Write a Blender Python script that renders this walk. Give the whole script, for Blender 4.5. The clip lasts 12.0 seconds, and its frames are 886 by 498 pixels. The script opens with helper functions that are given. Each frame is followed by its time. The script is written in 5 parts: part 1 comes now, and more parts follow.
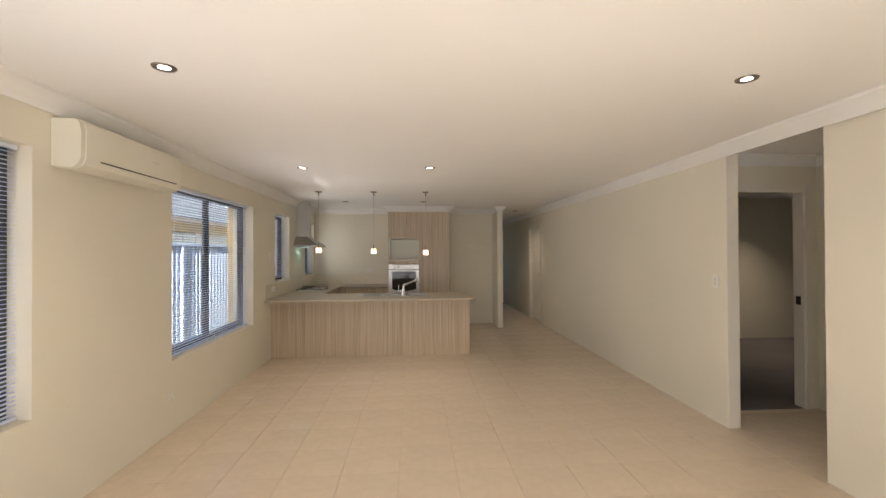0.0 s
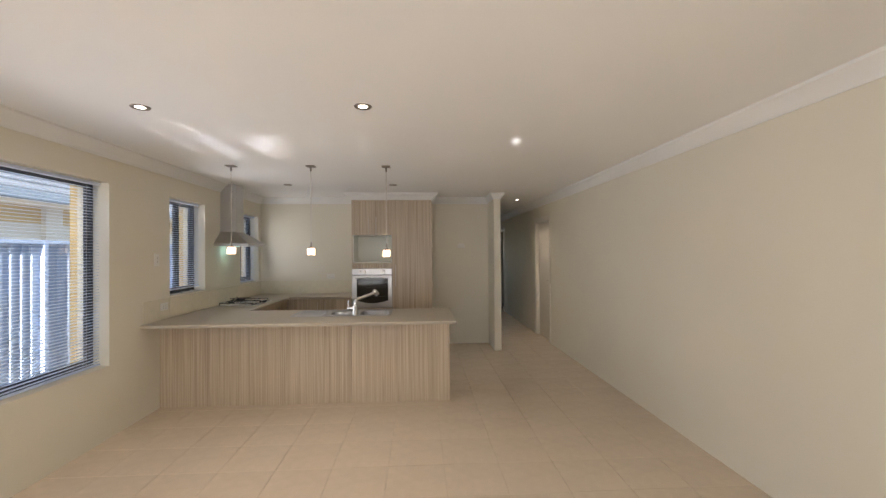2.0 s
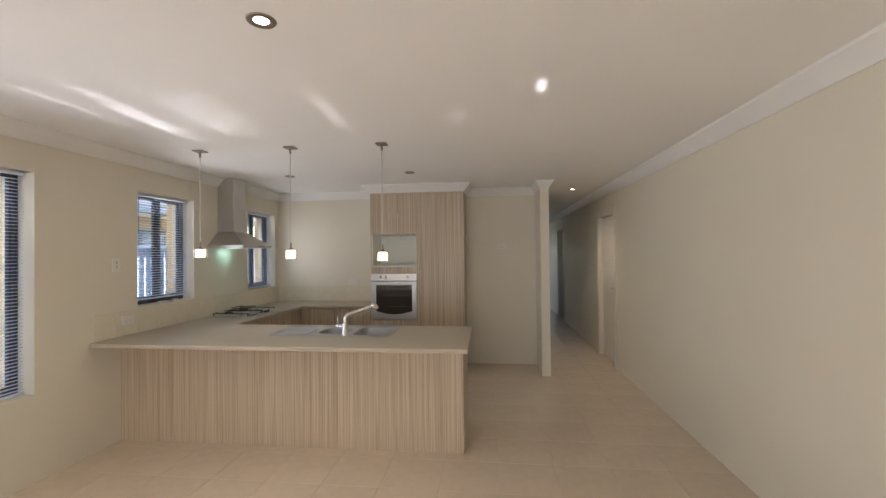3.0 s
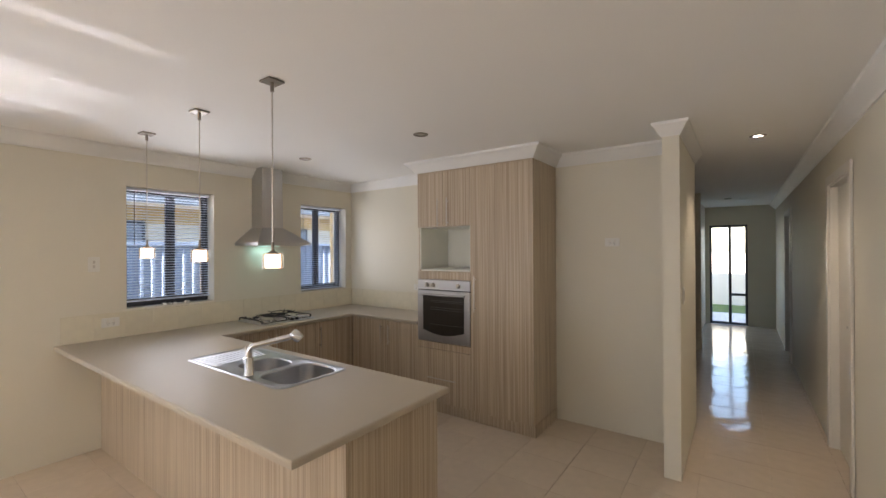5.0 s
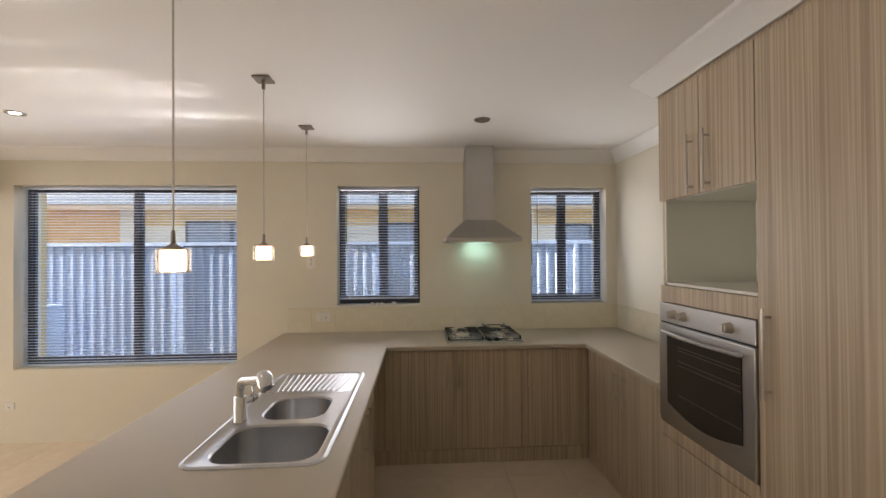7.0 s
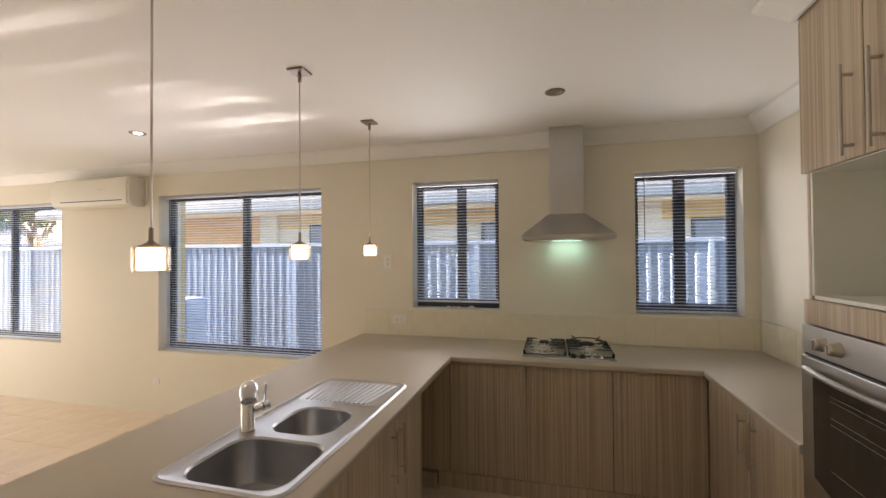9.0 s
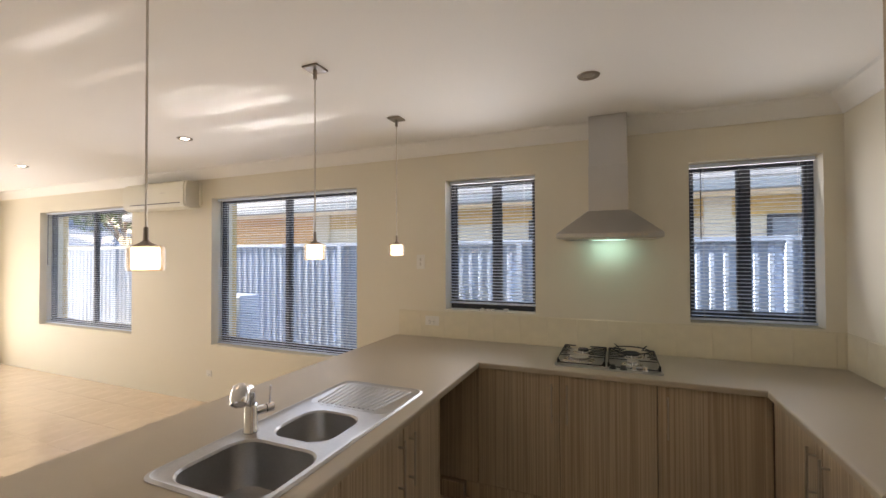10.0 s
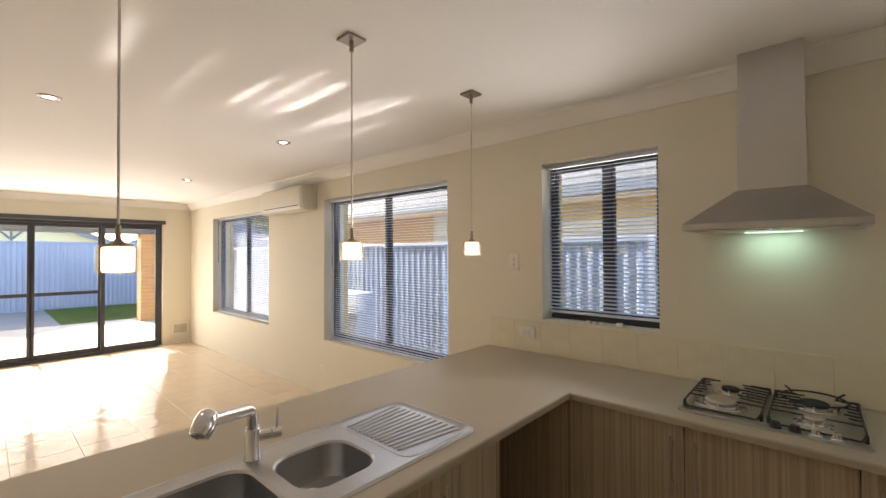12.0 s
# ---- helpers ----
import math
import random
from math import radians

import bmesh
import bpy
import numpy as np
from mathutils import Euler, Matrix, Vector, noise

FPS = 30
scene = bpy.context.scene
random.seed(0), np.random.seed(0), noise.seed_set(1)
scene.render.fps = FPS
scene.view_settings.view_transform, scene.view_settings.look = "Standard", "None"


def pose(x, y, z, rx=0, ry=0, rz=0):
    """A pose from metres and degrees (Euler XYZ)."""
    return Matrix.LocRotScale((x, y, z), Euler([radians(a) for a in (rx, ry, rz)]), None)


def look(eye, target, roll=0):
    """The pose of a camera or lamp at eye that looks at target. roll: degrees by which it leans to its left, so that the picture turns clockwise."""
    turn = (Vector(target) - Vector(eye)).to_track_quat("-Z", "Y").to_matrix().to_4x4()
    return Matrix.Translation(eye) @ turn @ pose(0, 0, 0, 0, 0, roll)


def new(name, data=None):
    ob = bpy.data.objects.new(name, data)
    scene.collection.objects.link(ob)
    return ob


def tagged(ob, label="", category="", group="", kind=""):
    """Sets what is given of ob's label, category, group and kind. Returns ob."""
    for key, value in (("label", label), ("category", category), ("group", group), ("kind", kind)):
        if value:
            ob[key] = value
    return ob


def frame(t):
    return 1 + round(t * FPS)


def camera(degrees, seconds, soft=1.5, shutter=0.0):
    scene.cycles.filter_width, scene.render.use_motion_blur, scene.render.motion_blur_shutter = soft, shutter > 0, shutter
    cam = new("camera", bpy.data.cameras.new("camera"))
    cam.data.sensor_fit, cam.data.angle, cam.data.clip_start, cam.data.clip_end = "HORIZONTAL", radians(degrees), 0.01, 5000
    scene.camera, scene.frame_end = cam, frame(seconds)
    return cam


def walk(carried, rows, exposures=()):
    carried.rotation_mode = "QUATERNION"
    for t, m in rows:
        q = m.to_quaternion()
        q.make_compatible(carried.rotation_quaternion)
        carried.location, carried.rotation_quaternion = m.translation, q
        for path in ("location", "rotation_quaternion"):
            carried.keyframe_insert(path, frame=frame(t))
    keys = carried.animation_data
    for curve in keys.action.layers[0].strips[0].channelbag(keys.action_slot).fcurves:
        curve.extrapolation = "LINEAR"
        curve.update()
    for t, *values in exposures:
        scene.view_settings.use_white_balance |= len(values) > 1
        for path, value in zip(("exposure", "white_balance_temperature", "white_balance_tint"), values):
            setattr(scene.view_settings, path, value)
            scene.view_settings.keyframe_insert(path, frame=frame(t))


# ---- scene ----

cam = camera(93.7, 12.0, soft=1.5)
PATH = [
    (0, (0.234, 0.306, 1.5), (0.37, 2.302, 1.516), -0.3),
    (0.5, (0.227, 0.631, 1.497), (0.382, 2.625, 1.512), -0.1),
    (1, (0.337, 1.105, 1.519), (0.497, 3.098, 1.528), -0.3),
    (1.5, (0.503, 1.609, 1.511), (0.656, 3.603, 1.524), -0.2),
    (2, (0.742, 2.166, 1.509), (0.853, 4.163, 1.523), -0.4),
    (2.5, (0.953, 2.687, 1.5), (0.947, 4.687, 1.516), -0.4),
    (3, (1.242, 3.249, 1.517), (1.021, 5.236, 1.538), -0.6),
    (3.2, (1.366, 3.431, 1.51), (1.065, 5.408, 1.542), -0.9),
    (4.8, (2.261, 5.072, 1.555), (1.208, 6.772, 1.557), -0.4),
    (5, (2.293, 5.289, 1.549), (1.133, 6.918, 1.554), -0.3),
    (5.5, (2.226, 5.83, 1.525), (0.78, 7.212, 1.545), -0.5),
    (6, (2.123, 6.373, 1.535), (0.425, 7.43, 1.56), -0.4),
    (6.5, (1.948, 6.812, 1.549), (0.072, 7.506, 1.551), -0.7),
    (7, (1.756, 7.261, 1.516), (-0.241, 7.375, 1.536), -0.4),
    (7.2, (1.668, 7.396, 1.541), (-0.331, 7.334, 1.544), -0.6),
    (8.8, (1.428, 7.63, 1.515), (-0.518, 7.17, 1.533), -0.5),
    (9, (1.389, 7.655, 1.504), (-0.546, 7.15, 1.533), -0.4),
    (9.5, (1.31, 7.725, 1.523), (-0.59, 7.099, 1.543), -0.5),
    (10, (1.215, 7.8, 1.505), (-0.632, 7.033, 1.534), -0.2),
    (10.5, (1.129, 7.815, 1.512), (-0.674, 6.949, 1.529), -0.3),
    (11, (1.0, 7.853, 1.499), (-0.733, 6.854, 1.522), -0.2),
    (11.5, (0.896, 7.873, 1.498), (-0.77, 6.767, 1.523), -0.2),
    (12, (0.647, 7.902, 1.508), (-0.839, 6.564, 1.533), -0.3),
]
EXPOSURES = [(0, 2.98, 7050, 15), (0.5, 2.95, 6800, 14), (1.5, 3.08, 6650, 14), (3, 3.2, 6550, 15), (5, 3.37, 6500, 16), (6, 3.37, 6600, 16), (7, 3.29, 6950, 16), (9, 3.3, 7300, 17), (10.5, 3.2, 7200, 16), (12, 3.15, 7500, 16)]
walk(cam, [(t, look(eye, target, roll)) for t, eye, target, roll in PATH], EXPOSURES)

# ---------------- world, sun, large lights ----------------
SUN_UP = 23.0
world = bpy.data.worlds.new("sky")
scene.world = world
world.use_nodes = True
wn = world.node_tree.nodes
sky = wn.new("ShaderNodeTexSky")
sky.sky_type, sky.sun_disc = "NISHITA", False
sky.sun_elevation, sky.sun_rotation = radians(SUN_UP), math.pi
wn["Background"].inputs[1].default_value = 0.09
world.node_tree.links.new(sky.outputs[0], wn["Background"].inputs[0])
sun = new("sun", bpy.data.lights.new("sun", "SUN"))
sun.data.energy, sun.data.angle, sun.data.color = 3.0, radians(0.5), (1.0, 0.93, 0.82)
sun.matrix_world = look((2.1, -20 * math.cos(radians(SUN_UP)), 20 * math.sin(radians(SUN_UP))), (0, 0, 0))


def daylight(eye, target, width, height, watts, colour=(0.95, 0.97, 1.0)):
    lamp = new("daylight_stand_in", bpy.data.lights.new("daylight_stand_in", "AREA"))
    lamp.data.shape, lamp.data.size, lamp.data.size_y = "RECTANGLE", width, height
    lamp.data.energy, lamp.data.color = watts, colour
    lamp.matrix_world = look(eye, target)
    return lamp


daylight((0.1, -0.40, 1.05), (0.1, 3, 1.8), 3.1, 1.9, 7.0)
for y, z, w_, h_, e_ in ((4.85, 1.34, 1.7, 1.45, 1.0), (1.73, 1.34, 1.8, 1.35, 0.6), (6.91, 1.58, 0.65, 1.0, 0.6), (8.57, 1.58, 0.65, 1.0, 0.36)):
    daylight((-1.80, y, z), (0, y, z + 0.4), w_, h_, e_).data.spread = radians(125)
daylight((2.117, 15.5, 1.05), (2.3, 10, 1.0), 0.6, 1.9, 0.05, (0.78, 0.88, 1.0))


def glint_lamp(x, y, width, height, watts, spread):
    """Narrow lamp added in place of sunlight glinting up onto the ceiling from the polished floor at the foot of the
    glass door.
    """
    lamp = daylight((x, -0.325, 0.03 + 0.47 * height), (x, y, 2.4), width, height, watts, (0.97, 0.97, 0.97))
    lamp.data.spread = radians(spread)


# Added lamps, one for each reflected-sun streak on the ceiling.
GLINTS = (
    (-1.53, 5.95, 0.015, 0.14, 0.005, 0.6), (-1.50, 5.45, 0.05, 0.24, 0.013, 1.3), (-1.17, 5.50, 0.02, 0.26, 0.005, 0.7), (-0.98, 5.83, 0.02, 0.25, 0.010, 0.7),
    (-0.90, 5.60, 0.05, 0.30, 0.011, 1.3), (-0.60, 5.62, 0.06, 0.32, 0.019, 0.8), (-0.46, 5.72, 0.02, 0.28, 0.009, 0.6), (-0.33, 5.60, 0.015, 0.20, 0.005, 0.6),
    (-0.04, 5.55, 0.02, 0.27, 0.0018, 0.8), (0.27, 5.75, 0.03, 0.20, 0.004, 1.2), (1.04, 5.94, 0.05, 0.03, 0.0012, 1.2), (1.53, 5.49, 0.02, 0.05, 0.0025, 0.6),
)
for x, y, w_, h_, e_, spread_ in GLINTS:
    glint_lamp(x, y, w_, h_, e_, spread_)

# ---------------- materials ----------------


def base_material(name, colour, rough, metal=0.0):
    m = bpy.data.materials.new(name)
    m.use_nodes = True
    b = m.node_tree.nodes["Principled BSDF"]
    b.inputs["Base Color"].default_value = (*colour, 1)
    b.inputs["Roughness"].default_value = rough
    b.inputs["Metallic"].default_value = metal
    return m, m.node_tree.nodes, m.node_tree.links, b


def surface(name, colour, rough=0.5, metal=0.0, grain=60.0, vary=0.06, stains=1.2, stain=0.06, bump=0.05, stretch=(1, 1, 1), rough_vary=0.08, random_tone=0.0):
    """A surface with fine grain and large soft patches, in object space."""
    m, n, l, b = base_material(name, colour, rough, metal)
    tc = n.new("ShaderNodeTexCoord")
    mp = n.new("ShaderNodeMapping")
    mp.inputs["Scale"].default_value = stretch
    l.new(tc.outputs["Object"], mp.inputs["Vector"])
    fine, big = n.new("ShaderNodeTexNoise"), n.new("ShaderNodeTexNoise")
    fine.inputs["Scale"].default_value, fine.inputs["Detail"].default_value = grain, 3
    big.inputs["Scale"].default_value, big.inputs["Detail"].default_value = stains, 3
    l.new(mp.outputs[0], fine.inputs["Vector"])
    l.new(tc.outputs["Object"], big.inputs["Vector"])
    mul1, mul2 = n.new("ShaderNodeMapRange"), n.new("ShaderNodeMapRange")
    for node, amount, src_node in ((mul1, vary, fine), (mul2, stain, big)):
        node.inputs["From Min"].default_value, node.inputs["From Max"].default_value = 0.3, 0.7
        node.inputs["To Min"].default_value, node.inputs["To Max"].default_value = 1 - amount, 1 + amount
        l.new(src_node.outputs[0], node.inputs["Value"])
    prod = n.new("ShaderNodeMath")
    prod.operation = "MULTIPLY"
    l.new(mul1.outputs[0], prod.inputs[0])
    l.new(mul2.outputs[0], prod.inputs[1])
    last = prod
    if random_tone:
        oi, mr, pr = n.new("ShaderNodeObjectInfo"), n.new("ShaderNodeMapRange"), n.new("ShaderNodeMath")
        mr.inputs["To Min"].default_value, mr.inputs["To Max"].default_value = 1 - random_tone, 1 + random_tone
        l.new(oi.outputs["Random"], mr.inputs["Value"])
        pr.operation = "MULTIPLY"
        l.new(prod.outputs[0], pr.inputs[0])
        l.new(mr.outputs[0], pr.inputs[1])
        last = pr
    vm = n.new("ShaderNodeVectorMath")
    vm.operation = "SCALE"
    vm.inputs[0].default_value = colour
    l.new(last.outputs[0], vm.inputs["Scale"])
    l.new(vm.outputs[0], b.inputs["Base Color"])
    rr = n.new("ShaderNodeMapRange")
    rr.inputs["To Min"].default_value, rr.inputs["To Max"].default_value = max(0.03, rough - rough_vary), min(1, rough + rough_vary)
    l.new(big.outputs[0], rr.inputs["Value"])
    l.new(rr.outputs[0], b.inputs["Roughness"])
    if bump:
        bp = n.new("ShaderNodeBump")
        bp.inputs["Strength"].default_value, bp.inputs["Distance"].default_value = bump, 0.01
        l.new(fine.outputs[0], bp.inputs["Height"])
        l.new(bp.outputs[0], b.inputs["Normal"])
    return m


def laminate(name, dark, mid, light, rough=0.38):
    """Striped wood-print laminate with upright lines of several widths."""
    m, n, l, b = base_material(name, mid, rough)
    tc = n.new("ShaderNodeTexCoord")
    ramps = []
    for scale, lo, hi in (((34, 34, 0.5), 0.36, 0.64), ((120, 120, 0.9), 0.42, 0.62)):
        mp, tx = n.new("ShaderNodeMapping"), n.new("ShaderNodeTexNoise")
        mp.inputs["Scale"].default_value = scale
        tx.inputs["Scale"].default_value, tx.inputs["Detail"].default_value = 1.0, 2.0
        l.new(tc.outputs["Object"], mp.inputs["Vector"])
        l.new(mp.outputs[0], tx.inputs["Vector"])
        mr = n.new("ShaderNodeMapRange")
        mr.inputs["From Min"].default_value, mr.inputs["From Max"].default_value = lo, hi
        l.new(tx.outputs[0], mr.inputs["Value"])
        ramps.append(mr)
    mixa, mixb = n.new("ShaderNodeMix"), n.new("ShaderNodeMix")
    mixa.data_type = mixb.data_type = "RGBA"
    mixa.inputs[6].default_value, mixa.inputs[7].default_value = (*dark, 1), (*mid, 1)
    mixb.inputs[7].default_value = (*light, 1)
    l.new(ramps[0].outputs[0], mixa.inputs[0])
    l.new(mixa.outputs[2], mixb.inputs[6])
    sc = n.new("ShaderNodeMath")
    sc.operation, sc.inputs[1].default_value = "MULTIPLY", 0.65
    l.new(ramps[1].outputs[0], sc.inputs[0])
    l.new(sc.outputs[0], mixb.inputs[0])
    l.new(mixb.outputs[2], b.inputs["Base Color"])
    bp = n.new("ShaderNodeBump")
    bp.inputs["Strength"].default_value, bp.inputs["Distance"].default_value = 0.06, 0.004
    l.new(ramps[1].outputs[0], bp.inputs["Height"])
    l.new(bp.outputs[0], b.inputs["Normal"])
    return m


def tile_material(name, colour, rough):
    """Polished porcelain: faint clouding, a slow wave in the glaze, a tone of its own for each tile."""
    m = surface(name, colour, rough, 0, grain=14, vary=0.03, stains=2.2, stain=0.025, bump=0, rough_vary=0.03, random_tone=0.008)
    n, l = m.node_tree.nodes, m.node_tree.links
    tc, tx, bp = n.new("ShaderNodeTexCoord"), n.new("ShaderNodeTexNoise"), n.new("ShaderNodeBump")
    tx.inputs["Scale"].default_value, tx.inputs["Detail"].default_value = 5.0, 1.0
    bp.inputs["Strength"].default_value, bp.inputs["Distance"].default_value = 0.5, 0.010
    l.new(tc.outputs["Object"], tx.inputs["Vector"])
    l.new(tx.outputs[0], bp.inputs["Height"])
    l.new(bp.outputs[0], n["Principled BSDF"].inputs["Normal"])
    n["Principled BSDF"].inputs["Specular IOR Level"].default_value = 0.24
    return m


def brick_material(name, one, two, mortar, axis="x"):
    m, n, l, b = base_material(name, one, 0.85)
    tc, sep, com, tx = n.new("ShaderNodeTexCoord"), n.new("ShaderNodeSeparateXYZ"), n.new("ShaderNodeCombineXYZ"), n.new("ShaderNodeTexBrick")
    l.new(tc.outputs["Object"], sep.inputs[0])
    l.new(sep.outputs["Y" if axis == "x" else "X"], com.inputs[0])
    l.new(sep.outputs["Z"], com.inputs[1])
    l.new(com.outputs[0], tx.inputs["Vector"])
    tx.inputs["Scale"].default_value = 1.0
    for key, value in (("Brick Width", 0.24), ("Row Height", 0.086), ("Mortar Size", 0.005), ("Mortar Smooth", 0.2)):
        tx.inputs[key].default_value = value
    tx.inputs["Color1"].default_value, tx.inputs["Color2"].default_value, tx.inputs["Mortar"].default_value = (*one, 1), (*two, 1), (*mortar, 1)
    l.new(tx.outputs["Color"], b.inputs["Base Color"])
    bp = n.new("ShaderNodeBump")
    bp.inputs["Strength"].default_value, bp.inputs["Distance"].default_value, bp.invert = 0.5, 0.01, True
    l.new(tx.outputs["Fac"], bp.inputs["Height"])
    l.new(bp.outputs[0], b.inputs["Normal"])
    return m


def glow(name, colour, strength):
    m, n, l, b = base_material(name, colour, 0.4)
    b.inputs["Emission Color"].default_value = (*colour, 1)
    b.inputs["Emission Strength"].default_value = strength
    return m


def clear_glass(name, tint=(0.97, 0.98, 0.98), gloss=1.0):
    m = bpy.data.materials.new(name)
    m.use_nodes = True
    n, l = m.node_tree.nodes, m.node_tree.links
    n.remove(n["Principled BSDF"])
    tr, gl, mx, lw = n.new("ShaderNodeBsdfTransparent"), n.new("ShaderNodeBsdfGlossy"), n.new("ShaderNodeMixShader"), n.new("ShaderNodeLayerWeight")
    pw, ad = n.new("ShaderNodeMath"), n.new("ShaderNodeMath")
    tr.inputs["Color"].default_value = (*tint, 1)
    gl.inputs["Roughness"].default_value = 0.01
    pw.operation, pw.inputs[1].default_value = "POWER", 4.0
    ad.operation, ad.inputs[1].default_value, ad.inputs[2].default_value = "MULTIPLY_ADD", 0.8 * gloss, 0.03 * gloss
    lw.inputs["Blend"].default_value = 0.5
    l.new(lw.outputs["Facing"], pw.inputs[0])
    l.new(pw.outputs[0], ad.inputs[0])
    l.new(ad.outputs[0], mx.inputs[0])
    l.new(tr.outputs[0], mx.inputs[1])
    l.new(gl.outputs[0], mx.inputs[2])
    l.new(mx.outputs[0], n["Material Output"].inputs["Surface"])
    return m


BRICK_L = brick_material("cream_yellow_brick", (0.64, 0.47, 0.22), (0.58, 0.42, 0.19), (0.56, 0.48, 0.34))
WALL = surface("cream_wall_paint", (0.735, 0.688, 0.57), 0.6, grain=180, vary=0.012, stains=0.9, stain=0.025, bump=0.03)
CEILING = surface("white_ceiling_paint", (0.90, 0.89, 0.865), 0.7, grain=160, vary=0.01, stains=0.6, stain=0.02, bump=0.02)
CORNICE = surface("white_plaster", (0.82, 0.81, 0.78), 0.55, grain=90, vary=0.01, stains=2, stain=0.02, bump=0.02)
TRIM = surface("white_gloss_trim", (0.74, 0.70, 0.62), 0.35, grain=60, vary=0.015, stains=2, stain=0.03, bump=0.01)
GROUT = surface("grey_beige_grout", (0.63, 0.53, 0.415), 0.9, grain=200, vary=0.1, stains=2, stain=0.12, bump=0.2)
TILE = tile_material("cream_polished_porcelain", (0.64, 0.535, 0.415), 0.12)
SPLASH = tile_material("cream_glazed_tile", (0.76, 0.70, 0.55), 0.2)
WOOD = laminate("striped_wood_laminate", (0.40, 0.305, 0.21), (0.49, 0.39, 0.275), (0.66, 0.56, 0.425))
WOOD_EDGE = surface("brown_carcass_edge", (0.32, 0.24, 0.18), 0.5, grain=40, vary=0.1, bump=0.02)
BENCH = surface("speckled_cream_benchtop", (0.49, 0.43, 0.34), 0.46, grain=420, vary=0.035, stains=1.5, stain=0.02, bump=0.0, rough_vary=0.03)
BENCH.node_tree.nodes["Principled BSDF"].inputs["Specular IOR Level"].default_value = 0.14
STEEL = surface("brushed_stainless_steel", (0.56, 0.55, 0.54), 0.36, 1.0, grain=30, vary=0.05, stains=3, stain=0.04, bump=0.015, stretch=(1, 40, 40))
SINK_STEEL = surface("satin_sink_steel", (0.46, 0.46, 0.465), 0.36, 1.0, grain=140, vary=0.04, stains=6, stain=0.06, bump=0.01)
CHROME = surface("polished_chrome", (0.72, 0.72, 0.73), 0.07, 1.0, grain=40, vary=0.02, stains=4, stain=0.02, bump=0, rough_vary=0.03)
NICKEL = surface("satin_nickel", (0.60, 0.56, 0.51), 0.34, 1.0, grain=60, vary=0.04, bump=0)
BRONZE = surface("dull_bronze_metal", (0.30, 0.26, 0.22), 0.42, 1.0, grain=60, vary=0.05, bump=0)
REFLECTOR = surface("unlit_lamp_reflector", (0.42, 0.38, 0.33), 0.3, 1.0, grain=60, vary=0.05, bump=0)
IRON = surface("black_cast_iron", (0.02, 0.02, 0.022), 0.55, grain=220, vary=0.2, bump=0.1)
FRAME = surface("charcoal_powdercoat", (0.05, 0.056, 0.068), 0.42, grain=260, vary=0.08, stains=3, stain=0.08, bump=0.03)
SLAT = surface("slate_grey_slat_enamel", (0.68, 0.74, 0.85), 0.32, grain=60, vary=0.04, stains=3, stain=0.05, bump=0)
PLASTIC = surface("white_plastic", (0.78, 0.76, 0.70), 0.35, grain=90, vary=0.01, stains=4, stain=0.02, bump=0)
AC_WHITE = surface("cream_white_appliance_plastic", (0.74, 0.71, 0.60), 0.4, grain=90, vary=0.01, stains=2, stain=0.03, bump=0)
DARK = surface("black_plastic", (0.015, 0.015, 0.017), 0.4, grain=90, vary=0.1, bump=0)
NICHE = surface("cream_melamine", (0.88, 0.87, 0.78), 0.4, grain=120, vary=0.01, stains=2, stain=0.02, bump=0.01)
RACK = surface("dull_oven_wire", (0.16, 0.15, 0.135), 0.5, grain=60, vary=0.05, bump=0)
OVEN_GLASS = surface("black_oven_glass", (0.04, 0.034, 0.028), 0.05, grain=20, vary=0.05, bump=0, rough_vary=0.02)
CARPET = surface("grey_carpet_pile", (0.20, 0.18, 0.18), 0.95, grain=320, vary=0.3, stains=2, stain=0.1, bump=0.6)
GLASS = clear_glass("window_glass")
CUP_GLASS = clear_glass("clear_lamp_glass", (1.0, 0.93, 0.84), 1.0)
FENCE = surface("blue_grey_steel_sheet", (0.33, 0.43, 0.62), 0.52, 0.0, grain=40, vary=0.03, stains=1.2, stain=0.06, bump=0.01)
FENCE.node_tree.nodes["Principled BSDF"].inputs["Specular IOR Level"].default_value = 0.8
PAVING = surface("pale_concrete_paving", (0.60, 0.58, 0.55), 0.85, grain=90, vary=0.12, stains=1.2, stain=0.1, bump=0.2)
# Paving colour darkened to carry the back fence's shade.
SHADED_PAVE = surface("shade_darkened_concrete", (0.27, 0.275, 0.29), 0.85, grain=90, vary=0.15, stains=1.2, stain=0.12, bump=0.2)
GRAVEL = surface("pale_sandy_ground", (0.46, 0.42, 0.36), 0.95, grain=55, vary=0.3, stains=1.5, stain=0.15, bump=0.7)
GRASS = surface("lawn_soil", (0.07, 0.12, 0.03), 0.95, grain=80, vary=0.35, stains=2, stain=0.2, bump=0.6)
BLADE = surface("grass_blade_green", (0.10, 0.19, 0.035), 0.6, grain=5, vary=0.2, stains=1.5, stain=0.25, bump=0)
BRICK_O = brick_material("orange_brick", (0.68, 0.42, 0.20), (0.62, 0.37, 0.17), (0.56, 0.46, 0.34))
BRICK_Y = brick_material("cream_orange_brick", (0.54, 0.30, 0.12), (0.47, 0.25, 0.10), (0.46, 0.42, 0.35), "y")
RENDER = surface("pale_render", (0.66, 0.62, 0.53), 0.85, grain=70, vary=0.06, stains=1, stain=0.06, bump=0.2)
ROOF = surface("dark_roof_tile", (0.10, 0.11, 0.125), 0.7, grain=30, vary=0.15, stains=1.5, stain=0.15, bump=0.1, random_tone=0.12)
